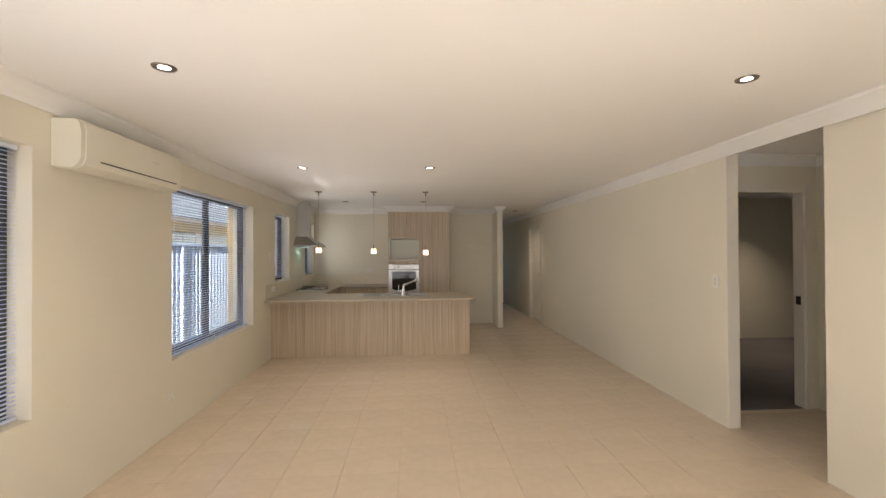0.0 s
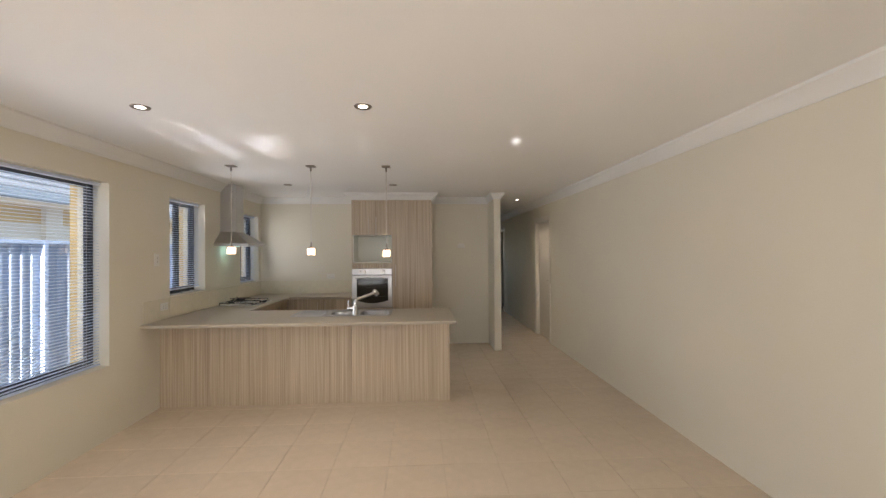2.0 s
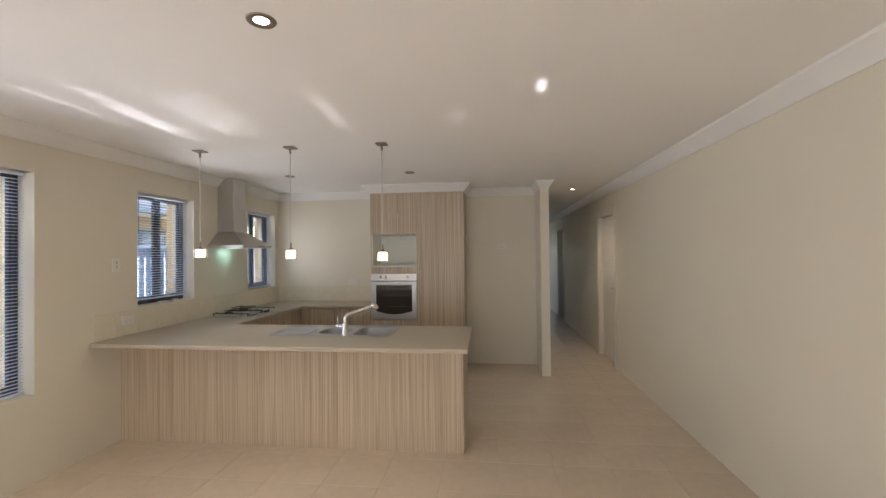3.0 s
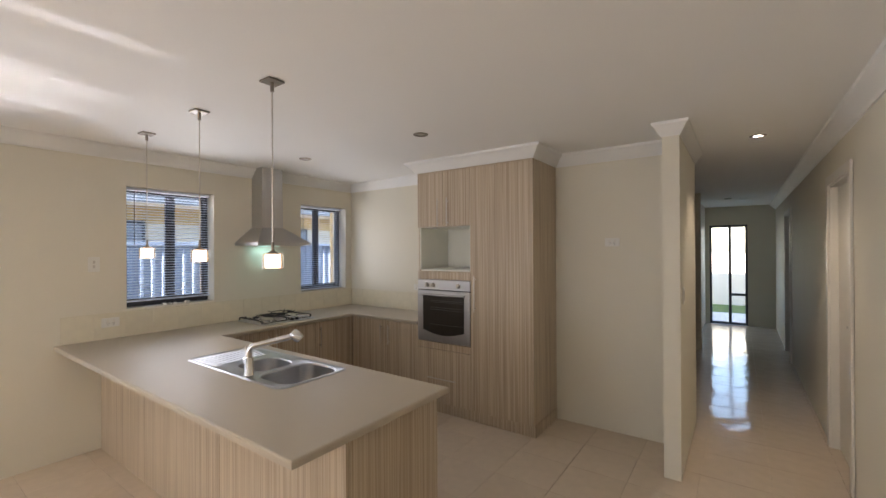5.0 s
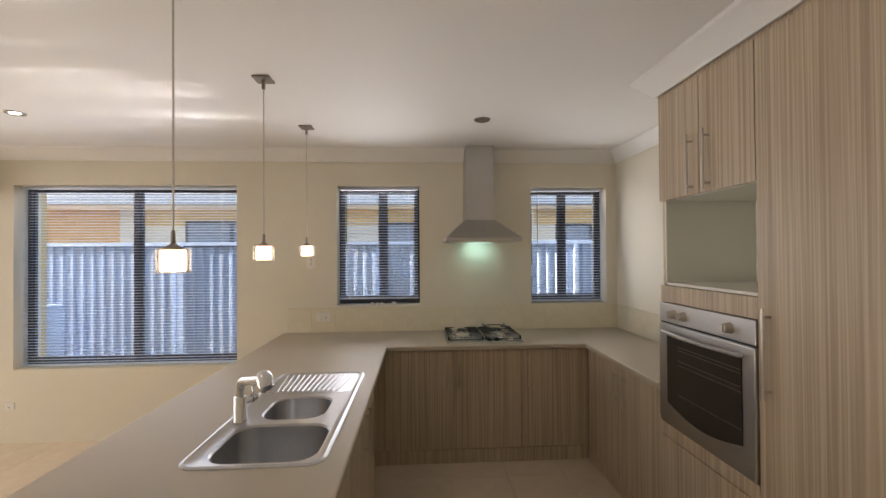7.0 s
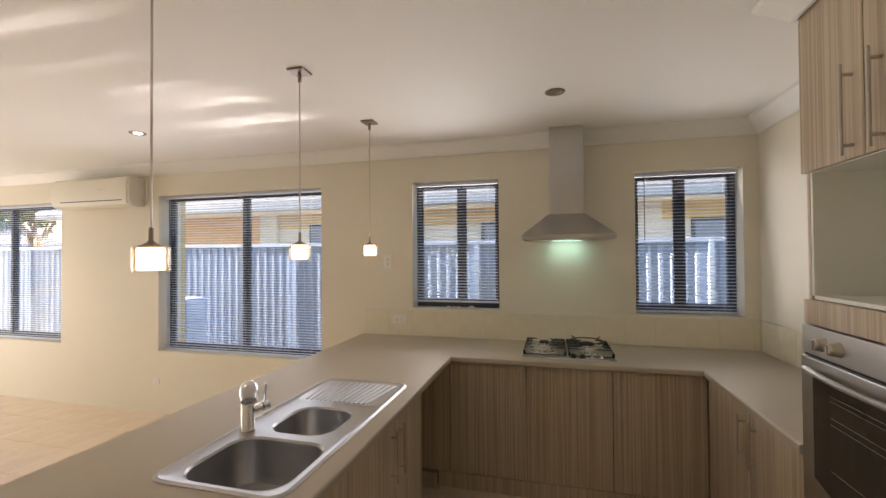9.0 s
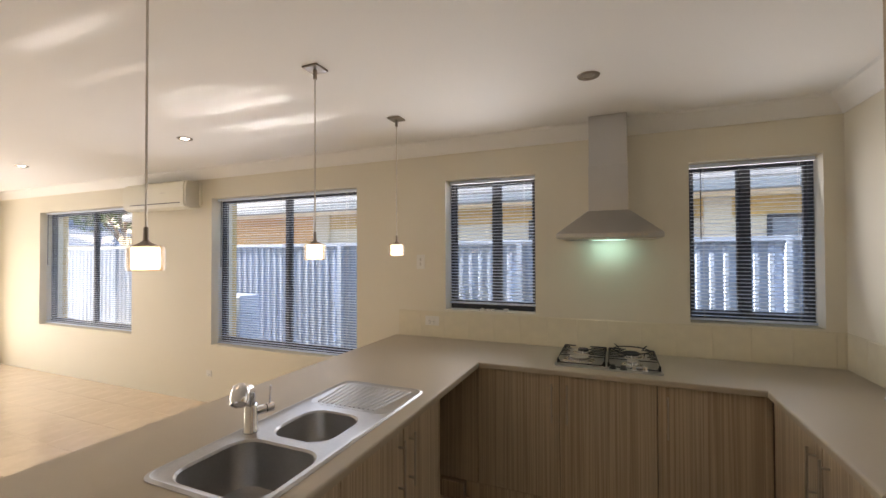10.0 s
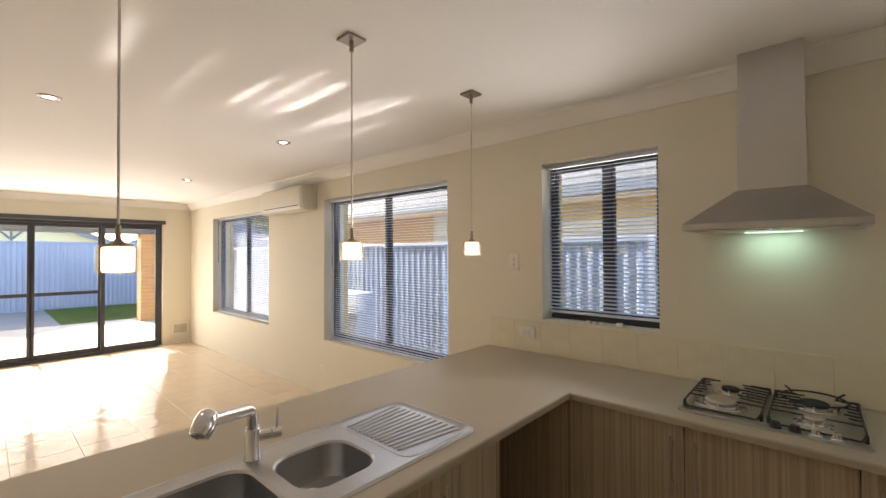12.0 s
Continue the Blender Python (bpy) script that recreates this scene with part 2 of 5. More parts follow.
YELLOW = surface("pale_yellow_render", (0.78, 0.72, 0.48), 0.85, grain=70, vary=0.05, stains=1, stain=0.05, bump=0.1)
ROOF_GREY = surface("weathered_grey_sheet_roof", (0.30, 0.31, 0.31), 0.6, grain=30, vary=0.1, stains=1.5, stain=0.1, bump=0.05)
ROOF_BLUE = surface("slate_blue_roof_tile", (0.12, 0.15, 0.21), 0.6, grain=30, vary=0.1, stains=1.5, stain=0.1, bump=0.05)
GUTTER = surface("slate_gutter_enamel", (0.16, 0.19, 0.23), 0.4, grain=30, vary=0.04, bump=0)
FAR_PANE = surface("curtained_far_window", (0.24, 0.28, 0.35), 0.15, grain=30, vary=0.05, stains=1, stain=0.1, bump=0)
LEAF = surface("tree_leaf_green", (0.06, 0.11, 0.03), 0.6, grain=6, vary=0.3, stains=2, stain=0.25, bump=0)
BARK = surface("grey_brown_bark", (0.16, 0.12, 0.09), 0.9, grain=30, vary=0.3, bump=0.6)
LIT = glow("warm_lamp_glow", (1.0, 0.84, 0.62), 0.55)
SPOT = glow("halogen_glow", (1.0, 0.93, 0.82), 3.0)
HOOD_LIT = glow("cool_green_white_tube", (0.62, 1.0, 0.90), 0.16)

# ---------------- mesh helpers ----------------


def box(bm, x0, x1, y0, y1, z0, z1, bevel=0.0, segments=2):
    made = bmesh.ops.create_cube(bm, size=1, matrix=Matrix.LocRotScale(((x0 + x1) / 2, (y0 + y1) / 2, (z0 + z1) / 2), None, (abs(x1 - x0), abs(y1 - y0), abs(z1 - z0))))
    if bevel:
        edges = list({e for v in made["verts"] for e in v.link_edges})
        bmesh.ops.bevel(bm, geom=edges, offset=bevel, segments=segments, profile=0.5, affect="EDGES")
    return bm


def boxed(*a, **k):
    return box(bmesh.new(), *a, **k)


def tube(bm, a, b, r, r2=None, n=12, caps=True):
    a, b = Vector(a), Vector(b)
    turn = (b - a).to_track_quat("Z", "Y").to_matrix().to_4x4()
    bmesh.ops.create_cone(bm, cap_ends=caps, segments=n, radius1=r, radius2=r if r2 is None else r2, depth=(b - a).length, matrix=Matrix.Translation((a + b) / 2) @ turn)
    return bm


def lathe(bm, profile, n=24, at=(0, 0, 0), m=None):
    """Rings of (radius, height) round the z axis."""
    m = m or Matrix.Translation(at)
    rings = [[bm.verts.new(m @ Vector((r * math.cos(2 * math.pi * i / n), r * math.sin(2 * math.pi * i / n), z))) for i in range(n)] for r, z in profile]
    for lo, hi in zip(rings, rings[1:]):
        for i in range(n):
            bm.faces.new((lo[i], lo[(i + 1) % n], hi[(i + 1) % n], hi[i]))
    return bm


def prism(bm, loop, low, high, axis=2):
    """A closed outline pushed along an axis."""
    def put(p, h):
        return bm.verts.new((h, p[0], p[1]) if axis == 0 else (p[0], h, p[1]) if axis == 1 else (p[0], p[1], h))
    a, b = [put(p, low) for p in loop], [put(p, high) for p in loop]
    bm.faces.new(a), bm.faces.new(b)
    for i in range(len(loop)):
        j = (i + 1) % len(loop)
        bm.faces.new((a[i], a[j], b[j], b[i]))
    bmesh.ops.recalc_face_normals(bm, faces=bm.faces)
    return bm


def rounded(x0, x1, y0, y1, r, n=6):
    pts = []
    for cx, cy, s in ((x1 - r, y1 - r, 0), (x0 + r, y1 - r, 90), (x0 + r, y0 + r, 180), (x1 - r, y0 + r, 270)):
        pts += [(cx + r * math.cos(radians(s + 90 * i / n)), cy + r * math.sin(radians(s + 90 * i / n))) for i in range(n + 1)]
    return pts


def sweep(bm, path, profile):
    """A profile of (distance to the right of the path, z) carried along a plan path with mitred corners."""
    rows = []
    for i, p in enumerate(path):
        p = Vector(p)
        ns = []
        for a, b in ((i - 1, i), (i, i + 1)):
            if a >= 0 and b < len(path):
                d = (Vector(path[b]) - Vector(path[a])).normalized()
                ns.append(Vector((d.y, -d.x)))
        m = ns[0] if len(ns) == 1 else (ns[0] + ns[1]) / (1 + ns[0].dot(ns[1]))
        rows.append([bm.verts.new((p.x + m.x * d, p.y + m.y * d, z)) for d, z in profile])
    k = len(profile)
    for a, b in zip(rows, rows[1:]):
        for i in range(k):
            bm.faces.new((a[i], a[(i + 1) % k], b[(i + 1) % k], b[i]))
    bm.faces.new(rows[0]), bm.faces.new(rows[-1])
    bmesh.ops.recalc_face_normals(bm, faces=bm.faces)
    return bm


def mesh_of(name, bm, material, smooth=False):
    me = bpy.data.meshes.new(name)
    bm.to_mesh(me)
    bm.free()
    me.materials.append(material)
    if smooth:
        for poly in me.polygons:
            poly.use_smooth = True
        me.set_sharp_from_angle(angle=radians(35))
    return me


def part(name, bm, material, parent=None, label="", smooth=False):
    ob = new(name, mesh_of(name, bm, material, smooth))
    ob.parent = parent
    return tagged(ob, label)


def piece(name, me, parent, m):
    ob = new(name, me)
    ob.parent, ob.matrix_basis = parent, m
    return ob


def thing(name, label, category, group="", at=(0, 0, 0)):
    ob = new(name)
    ob.empty_display_size = 0.05
    ob.location = at
    return tagged(ob, label, category, group)


def structure(name, bm, material, label, category, smooth=False):
    return tagged(part(name, bm, material, None, "", smooth), label, category, "", "structure")


def wall(name, axis, face, back, a0, a1, z0, z1, holes, material, label):
    """A wall across x ('x') or y ('y') between its two faces, with holes (a0, a1, z0, z1) right through it."""
    aa = sorted({a0, a1, *[h[0] for h in holes], *[h[1] for h in holes]})
    zz = sorted({z0, z1, *[h[2] for h in holes], *[h[3] for h in holes]})
    solid = {(i, j) for i in range(len(aa) - 1) for j in range(len(zz) - 1)
             if not any(h[0] < (aa[i] + aa[i + 1]) / 2 < h[1] and h[2] < (zz[j] + zz[j + 1]) / 2 < h[3] for h in holes)}
    bm = bmesh.new()
    cache = {}

    def v(f, i, j):
        if (f, i, j) not in cache:
            d = face if f == 0 else back
            cache[f, i, j] = bm.verts.new((d, aa[i], zz[j]) if axis == "x" else (aa[i], d, zz[j]))
        return cache[f, i, j]
    for i, j in solid:
        for f in (0, 1):
            bm.faces.new((v(f, i, j), v(f, i + 1, j), v(f, i + 1, j + 1), v(f, i, j + 1)))
        for di, dj, c, d in ((-1, 0, (0, 0), (0, 1)), (1, 0, (1, 0), (1, 1)), (0, -1, (0, 0), (1, 0)), (0, 1, (0, 1), (1, 1))):
            if (i + di, j + dj) not in solid:
                p, q = (i + c[0], j + c[1]), (i + d[0], j + d[1])
                bm.faces.new((v(0, *p), v(0, *q), v(1, *q), v(1, *p)))
    bmesh.ops.recalc_face_normals(bm, faces=bm.faces)
    return structure(name, bm, material, label, "wall")


def plan_slab(rects, hole, z0, z1):
    """One slab over several plan rectangles (x0, x1, y0, y1) with a hole cut out of it."""
    xx = sorted({v for q in (*rects, hole) for v in q[:2]})
    yy = sorted({v for q in (*rects, hole) for v in q[2:]})

    def inside(q, x, y):
        return q[0] < x < q[1] and q[2] < y < q[3]
    solid = set()
    for i in range(len(xx) - 1):
        for j in range(len(yy) - 1):
            x, y = (xx[i] + xx[i + 1]) / 2, (yy[j] + yy[j + 1]) / 2
            if any(inside(q, x, y) for q in rects) and not inside(hole, x, y):
                solid.add((i, j))
    bm, cache = bmesh.new(), {}

    def v(i, j, z):
        if (i, j, z) not in cache:
            cache[i, j, z] = bm.verts.new((xx[i], yy[j], z))
        return cache[i, j, z]
    for i, j in solid:
        for z in (z0, z1):
            bm.faces.new((v(i, j, z), v(i + 1, j, z), v(i + 1, j + 1, z), v(i, j + 1, z)))
        for di, dj, c, d in ((-1, 0, (0, 0), (0, 1)), (1, 0, (1, 0), (1, 1)), (0, -1, (0, 0), (1, 0)), (0, 1, (0, 1), (1, 1))):
            if (i + di, j + dj) not in solid:
                p, q = (i + c[0], j + c[1]), (i + d[0], j + d[1])
                bm.faces.new((v(*p, z0), v(*q, z0), v(*q, z1), v(*p, z1)))
    bmesh.ops.recalc_face_normals(bm, faces=bm.faces)
    return bm


# ---------------- the plan ----------------
LW, RW, BACK, FRONT, TOP = -1.815, 2.873, 9.0, -0.28, 2.4
ALC = 4.01
W1, W2 = (0.76, 2.68, 0.615, 2.085), (3.965, 5.735, 0.592, 2.098)
W3, W4 = (6.563, 7.264, 1.077, 2.094), (8.234, 8.905, 1.073, 2.086)
DOOR = (-1.392, 1.73, 0.0, 2.05)
HALL_L, HALL_END = 1.975, 15.55

wall("wall_west", "x", LW, LW - 0.25, FRONT - 0.25, BACK + 0.15, -0.06, TOP, [W1, W2, W3, W4], WALL, "cream painted long wall with four window openings")
wall("wall_west_outer", "x", LW - 0.252, LW - 0.32, FRONT - 0.25, BACK + 0.15, -0.1, 2.5, [(w[0] - 0.015, w[1] + 0.015, w[2] - 0.04, w[3]) for w in (W1, W2, W3, W4)], BRICK_L, "cream orange brick outside of the long wall")
wall("wall_south", "y", FRONT, FRONT - 0.25, LW, RW + 0.15, -0.06, TOP, [(DOOR[0], DOOR[1], -0.06, DOOR[3])], WALL, "cream painted wall round the sliding glass door")
wall("wall_north", "y", BACK, BACK + 0.1, LW, 1.872, -0.06, TOP, [], WALL, "cream painted wall behind the kitchen cabinets")
wall("wall_nib", "x", HALL_L, 1.872, 8.453, 9.65, -0.06, TOP, [], WALL, "cream painted nib wall between fridge recess and hall")
wall("wall_east", "x", RW, RW + 0.1, 3.66, HALL_END, -0.06, TOP, [(8.905, 9.67, -0.06, 2.04), (12.6, 13.4, -0.06, 2.04)], WALL, "cream painted long wall along living room and hall")
wall("wall_east_near", "x", RW + 0.02, RW + 0.12, FRONT, 2.83, -0.06, TOP, [], WALL, "cream painted wall beside the alcove opening")
wall("wall_header", "x", RW, RW + 0.1, 2.83, 3.66, 2.325, TOP, [], WALL, "shallow cream bulkhead over the alcove opening")
wall("wall_alcove_back", "y", ALC, ALC + 0.1, RW + 0.1, 4.16, -0.06, TOP, [(3.05, 3.935, -0.06, 2.075)], WALL, "cream painted alcove wall with a doorway")
wall("wall_alcove_side", "x", 4.06, 4.16, 2.55, ALC, -0.06, TOP, [], WALL, "cream painted side wall of the alcove")
wall("wall_alcove_near", "y", 2.65, 2.55, RW + 0.12, 4.06, -0.06, TOP, [], WALL, "cream painted near wall of the alcove")
wall("wall_bedroom_north", "y", 7.05, 7.2, RW + 0.1, 8.6, -0.06, TOP, [(7.04, 8.31, 0.68, 2.16)], WALL, "beige bedroom wall with a window")
wall("wall_bedroom_east", "x", 8.5, 8.6, ALC + 0.1, 7.05, -0.06, TOP, [], WALL, "beige bedroom side wall")
wall("wall_bedroom_south", "y", ALC + 0.1, ALC, 4.16, 8.6, -0.06, TOP, [], WALL, "beige bedroom near wall")
wall("wall_hall_jut", "y", 12.75, 12.85, 0.3, 1.82, -0.06, TOP, [], WALL, "cream wall corner at the end of the hall opening")
wall("wall_hall_side", "x", 1.72, 1.62, 12.85, HALL_END, -0.06, TOP, [], WALL, "cream wall beside the entry")
wall("wall_hall_north", "y", HALL_END, HALL_END + 0.15, 1.5, RW + 0.1, -0.06, TOP + 0.1, [(1.797, 2.437, -0.06, 2.03)], WALL, "cream end wall of the hall round the glazed door")
wall("wall_passage_west", "x", 0.3, 0.2, 9.1, 12.85, -0.06, TOP, [], WALL, "cream wall of the side passage off the hall")
wall("wall_store_east", "x", 4.5, 4.6, 8.3, 14.2, -0.06, TOP, [], WALL, "plain wall of the rooms off the hall")
wall("wall_store_south", "y", 8.3, 8.2, RW + 0.1, 4.6, -0.06, TOP, [], WALL, "plain wall of the room off the hall")
wall("wall_store_north", "y", 14.2, 14.3, RW + 0.1, 4.6, -0.06, TOP, [], WALL, "plain end wall of the room off the hall")

# Unseen slab added to shade the fence outside the bedroom window.
structure("bedroom_sun_block", boxed(8.6, 12.4, 3.8, 7.8, TOP, TOP + 0.12), CEILING, "unseen added slab keeping sun off the bedroom fence", "eave")
structure("ceiling", boxed(LW - 0.25, 8.6, FRONT - 0.25, HALL_END + 0.15, TOP, TOP + 0.12), CEILING, "smooth white painted plasterboard ceiling", "ceiling")
floor = structure("floor", boxed(LW - 0.02, 4.06, FRONT, HALL_END, -0.06, -0.004), GROUT, "tiled floor of cream polished porcelain with grey-beige joints", "floor")
structure("bedroom_carpet", boxed(RW + 0.1, 8.5, ALC + 0.02, 7.05, -0.05, 0.004), CARPET, "dark grey carpet in the bedroom", "carpet")

cove = [(0.0, 2.298), (0.011, 2.298), (0.015, 2.309), (0.028, 2.322), (0.049, 2.347), (0.073, 2.373), (0.088, 2.382), (0.092, 2.3995), (0.0, 2.3995)]
small = [(d * 0.8, z) for d, z in cove]
structure("cornice_west", sweep(bmesh.new(), [(LW, FRONT), (LW, BACK), (-0.285, BACK), (-0.285, 8.472), (0.927, 8.472), (0.927, BACK), (1.872, BACK)], cove), CORNICE, "white plaster cove cornice along walls and cabinet tower", "cornice", True)
structure("cornice_nib", sweep(bmesh.new(), [(1.872, BACK), (1.872, 8.453), (HALL_L, 8.453), (HALL_L, 9.65)], [(d * 0.65, z + (2.3995 - z) * 0.1) for d, z in cove]), CORNICE, "narrow white plaster cornice round the nib wall", "cornice", True)
structure("cornice_east", sweep(bmesh.new(), [(RW, HALL_END), (RW, FRONT), (LW, FRONT)], cove), CORNICE, "white plaster cove cornice", "cornice", True)
structure("cornice_alcove", sweep(bmesh.new(), [(RW + 0.1, ALC), (4.06, ALC), (4.06, 2.65)], small), CORNICE, "white plaster cornice of the alcove", "cornice", True)
structure("corner_trim", boxed(RW - 0.004, RW + 0.104, 3.648, 3.66, 0.0, 2.325, 0.004), TRIM, "white painted end of the wall at the alcove", "trim")


def door_frame(name, axis, a0, a1, face, back, top, label):
    """Jamb lining and architraves round an opening; axis is the one the wall stands across."""
    frame_thing = thing(name, label, "door frame")
    frame_thing["kind"] = "structure"

    def slab(p0, p1, f0, f1, z0, z1):
        return boxed(f0, f1, p0, p1, z0, z1, bevel=0.003) if axis == "x" else boxed(p0, p1, f0, f1, z0, z1, bevel=0.003)
    lo, hi = min(face, back), max(face, back)
    for p0, p1 in ((a0, a0 + 0.022), (a1 - 0.022, a1)):
        part("jamb", slab(p0, p1, lo - 0.006, hi + 0.006, 0.0, top), TRIM, frame_thing)
    part("head", slab(a0 + 0.022, a1 - 0.022, lo - 0.006, hi + 0.006, top - 0.022, top), TRIM, frame_thing)
    for side in (lo - 0.018, hi + 0.002):
        part("architrave", slab(a0 - 0.058, a0 + 0.008, side, side + 0.016, 0.0, top + 0.06), TRIM, frame_thing)
        part("architrave", slab(a1 - 0.008, a1 + 0.058, side, side + 0.016, 0.0, top + 0.06), TRIM, frame_thing)
        part("architrave", slab(a0 + 0.009, a1 - 0.009, side, side + 0.016, top - 0.008, top + 0.06), TRIM, frame_thing)
    return frame_thing


bed_frame = door_frame("door_1", "y", 3.05, 3.935, ALC, ALC + 0.1, 2.075, "white painted cavity door frame with the door slid away")
part("strike_plate", boxed(3.907, 3.9125, ALC + 0.025, ALC + 0.075, 0.98, 1.06, bevel=0.002), DARK, bed_frame, "dark metal strike plate")
hall_frame = door_frame("door_2", "x", 8.905, 9.67, RW, RW + 0.1, 2.04, "white painted flush hall door shut in its frame")
leaf = part("door_leaf", boxed(RW + 0.045, RW + 0.08, 8.930, 9.645, 0.008, 2.014, bevel=0.002), TRIM, hall_frame, "cream painted flush door")
lever_bm = tube(bmesh.new(), (RW + 0.046, 8.99, 1.02), (RW - 0.002, 8.99, 1.02), 0.011, n=12)
tube(lever_bm, (RW + 0.006, 8.985, 1.02), (RW + 0.006, 9.10, 1.02), 0.008, n=10)
part("door_handle", lever_bm, NICKEL, leaf, "satin nickel lever", True)
door_frame("door_3", "x", 12.6, 13.4, RW, RW + 0.1, 2.04, "white painted door frame at the end of the hall")

# ---------------- windows and blinds ----------------


def window(name, w, x_face, label, axis="x", out=-1, mullion=None):
    """A sliding aluminium window set in the outer part of its opening."""
    a0, a1, z0, z1 = w
    win = thing(name, label, "window")
    win["kind"] = "structure"
    d0, d1 = sorted((x_face + out * 0.125, x_face + out * 0.185))

    def bar(p0, p1, q0, q1, e=0.0):
        return boxed(d0 + e, d1 - e, p0, p1, q0, q1, bevel=0.004) if axis == "x" else boxed(p0, p1, d0 + e, d1 - e, q0, q1, bevel=0.004)
    t = 0.03
    part("window_frame", bar(a0, a0 + t, z0, z1), FRAME, win, "charcoal aluminium jamb")
    part("window_frame", bar(a1 - t, a1, z0, z1), FRAME, win)
    part("window_frame", bar(a0 + t, a1 - t, z0, z0 + 0.05), FRAME, win)
    part("window_frame", bar(a0 + t, a1 - t, z1 - 0.03, z1), FRAME, win)
    mid = (a0 + a1) / 2 if mullion is None else mullion
    part("mullion", bar(mid - 0.022, mid + 0.022, z0 + 0.05, z1 - 0.03, 0.004), FRAME, win)
    gx = (d0 + d1) / 2
    for p0, p1, e in ((a0 + t, mid - 0.022, 0.008), (mid + 0.022, a1 - t, -0.008)):
        for q0, q1, r0, r1 in ((p0, p1, z0 + 0.05, z0 + 0.068), (p0, p1, z1 - 0.046, z1 - 0.03), (p0, p0 + 0.016, z0 + 0.068, z1 - 0.046), (p1 - 0.016, p1, z0 + 0.068, z1 - 0.046)):
            part("sash", bar(q0, q1, r0, r1, 0.014), FRAME, win)
        g0, g1 = gx + e - 0.002, gx + e + 0.002
        pane = part("pane", boxed(g0, g1, p0 + 0.012, p1 - 0.012, z0 + 0.06, z1 - 0.038) if axis == "x" else boxed(p0 + 0.02, p1 - 0.02, g0, g1, z0 + 0.06, z1 - 0.038), GLASS, win)
        pane.visible_shadow = False
    return win


def blind(w, x_face, drop, label, axis="x", out=-1, tilt=-2):
    """A venetian blind of thin curved slats hung inside the reveal."""
    a0, a1, z0, z1 = w
    b = thing("venetian_blind", label, "blind", "venetian blinds")
    c = x_face + out * 0.075
    p0, p1 = a0 + 0.012, a1 - 0.012

    def bar(d0, d1, q0, q1, s0=p0, s1=p1, bevel=0.003):
        lo, hi = sorted((c + out * d0, c + out * d1))
        return boxed(lo, hi, s0, s1, q0, q1, bevel=bevel) if axis == "x" else boxed(s0, s1, lo, hi, q0, q1, bevel=bevel)
    part("headrail", bar(-0.014, 0.014, z1 - 0.027, z1 - 0.003), SLAT, b, "slate grey steel headrail")
    bottom = z0 + drop
    part("bottom_rail", bar(-0.013, 0.013, bottom, bottom + 0.014), SLAT, b)
    bm = bmesh.new()
    n = 4
    half = 0.0125
    for s in (0, 1):
        z = -0.0006 * s
        for end in (p0 + 0.004, p1 - 0.004):
            for i in range(n + 1):
                u = -half + 2 * half * i / n
                zz = z + 0.0022 * (1 - (u / half) ** 2)
                bm.verts.new((u, end, zz) if axis == "x" else (end, u, zz))
    bm.verts.ensure_lookup_table()
    k = n + 1
    for s in (0, 1):
        for i in range(n):
            o = s * 2 * k
            bm.faces.new([bm.verts[j] for j in (o + i, o + i + 1, o + k + i + 1, o + k + i)])
    bmesh.ops.recalc_face_normals(bm, faces=bm.faces)
    me = mesh_of("slat", bm, SLAT, True)
    z, i = bottom + 0.03, 0
    while z < z1 - 0.034:
        wob = random.uniform(-1.5, 1.5)
        m = pose(c, 0, z, 0, tilt + wob, 0) if axis == "x" else pose(0, c, z, tilt + wob, 0, 0)
        piece("slat", me, b, m)
        z += 0.0235
        i += 1
    for f in ((0.12, 0.88) if p1 - p0 < 1 else (0.08, 0.5, 0.92)):
        s = p0 + (p1 - p0) * f
        for d in (-0.013, 0.013):
            part("ladder_cord", bar(d - 0.0006, d + 0.0006, bottom + 0.01, z1 - 0.03, s - 0.0006, s + 0.0006, 0), PLASTIC, b)
    if axis == "x":
        part("tilt_wand", tube(bmesh.new(), (c + 0.022, p0 + 0.06, z1 - 0.03), (c + 0.022, p0 + 0.06, z1 - 0.03 - 0.45 * (z1 - z0)), 0.003, n=6), DARK, b)
    return b


window("window_1", W1, LW, "wide charcoal aluminium sliding window")
window("window_2", W2, LW, "wide charcoal aluminium sliding window")
window("window_3", W3, LW, "small charcoal aluminium kitchen window", mullion=6.943)
window("window_4", W4, LW, "small charcoal aluminium kitchen window", mullion=8.555)
window("window_5", (7.04, 8.31, 0.68, 2.16), 7.05, "charcoal aluminium bedroom window", "y", 1)
blind(W1, LW, 0.01, "slate grey venetian blind with open slats in wide window", tilt=2)
blind(W2, LW, 0.01, "slate grey venetian blind with open slats in wide window", tilt=2)
blind(W3, LW, 0.045, "slate grey venetian blind ending short of the sill", tilt=16)
blind(W4, LW, 0.01, "slate grey venetian blind with open slats", tilt=8)
blind((7.04, 8.31, 0.68, 2.16), 7.05, 0.01, "slate grey venetian blind in the bedroom window", "y", 1)

# sliding glass door
sd = thing("door_4", "charcoal aluminium sliding glass door of four panels", "sliding door")
sd["kind"] = "structure"
y0, y1 = FRONT - 0.16, FRONT - 0.06
part("door_frame", boxed(DOOR[0], DOOR[0] + 0.04, y0, y1, 0, DOOR[3], bevel=0.004), FRAME, sd)
part("door_frame", boxed(DOOR[1] - 0.04, DOOR[1], y0, y1, 0, DOOR[3], bevel=0.004), FRAME, sd)
part("door_frame", boxed(DOOR[0] + 0.04, DOOR[1] - 0.04, y0, y1, DOOR[3] - 0.06, DOOR[3], bevel=0.004), FRAME, sd)
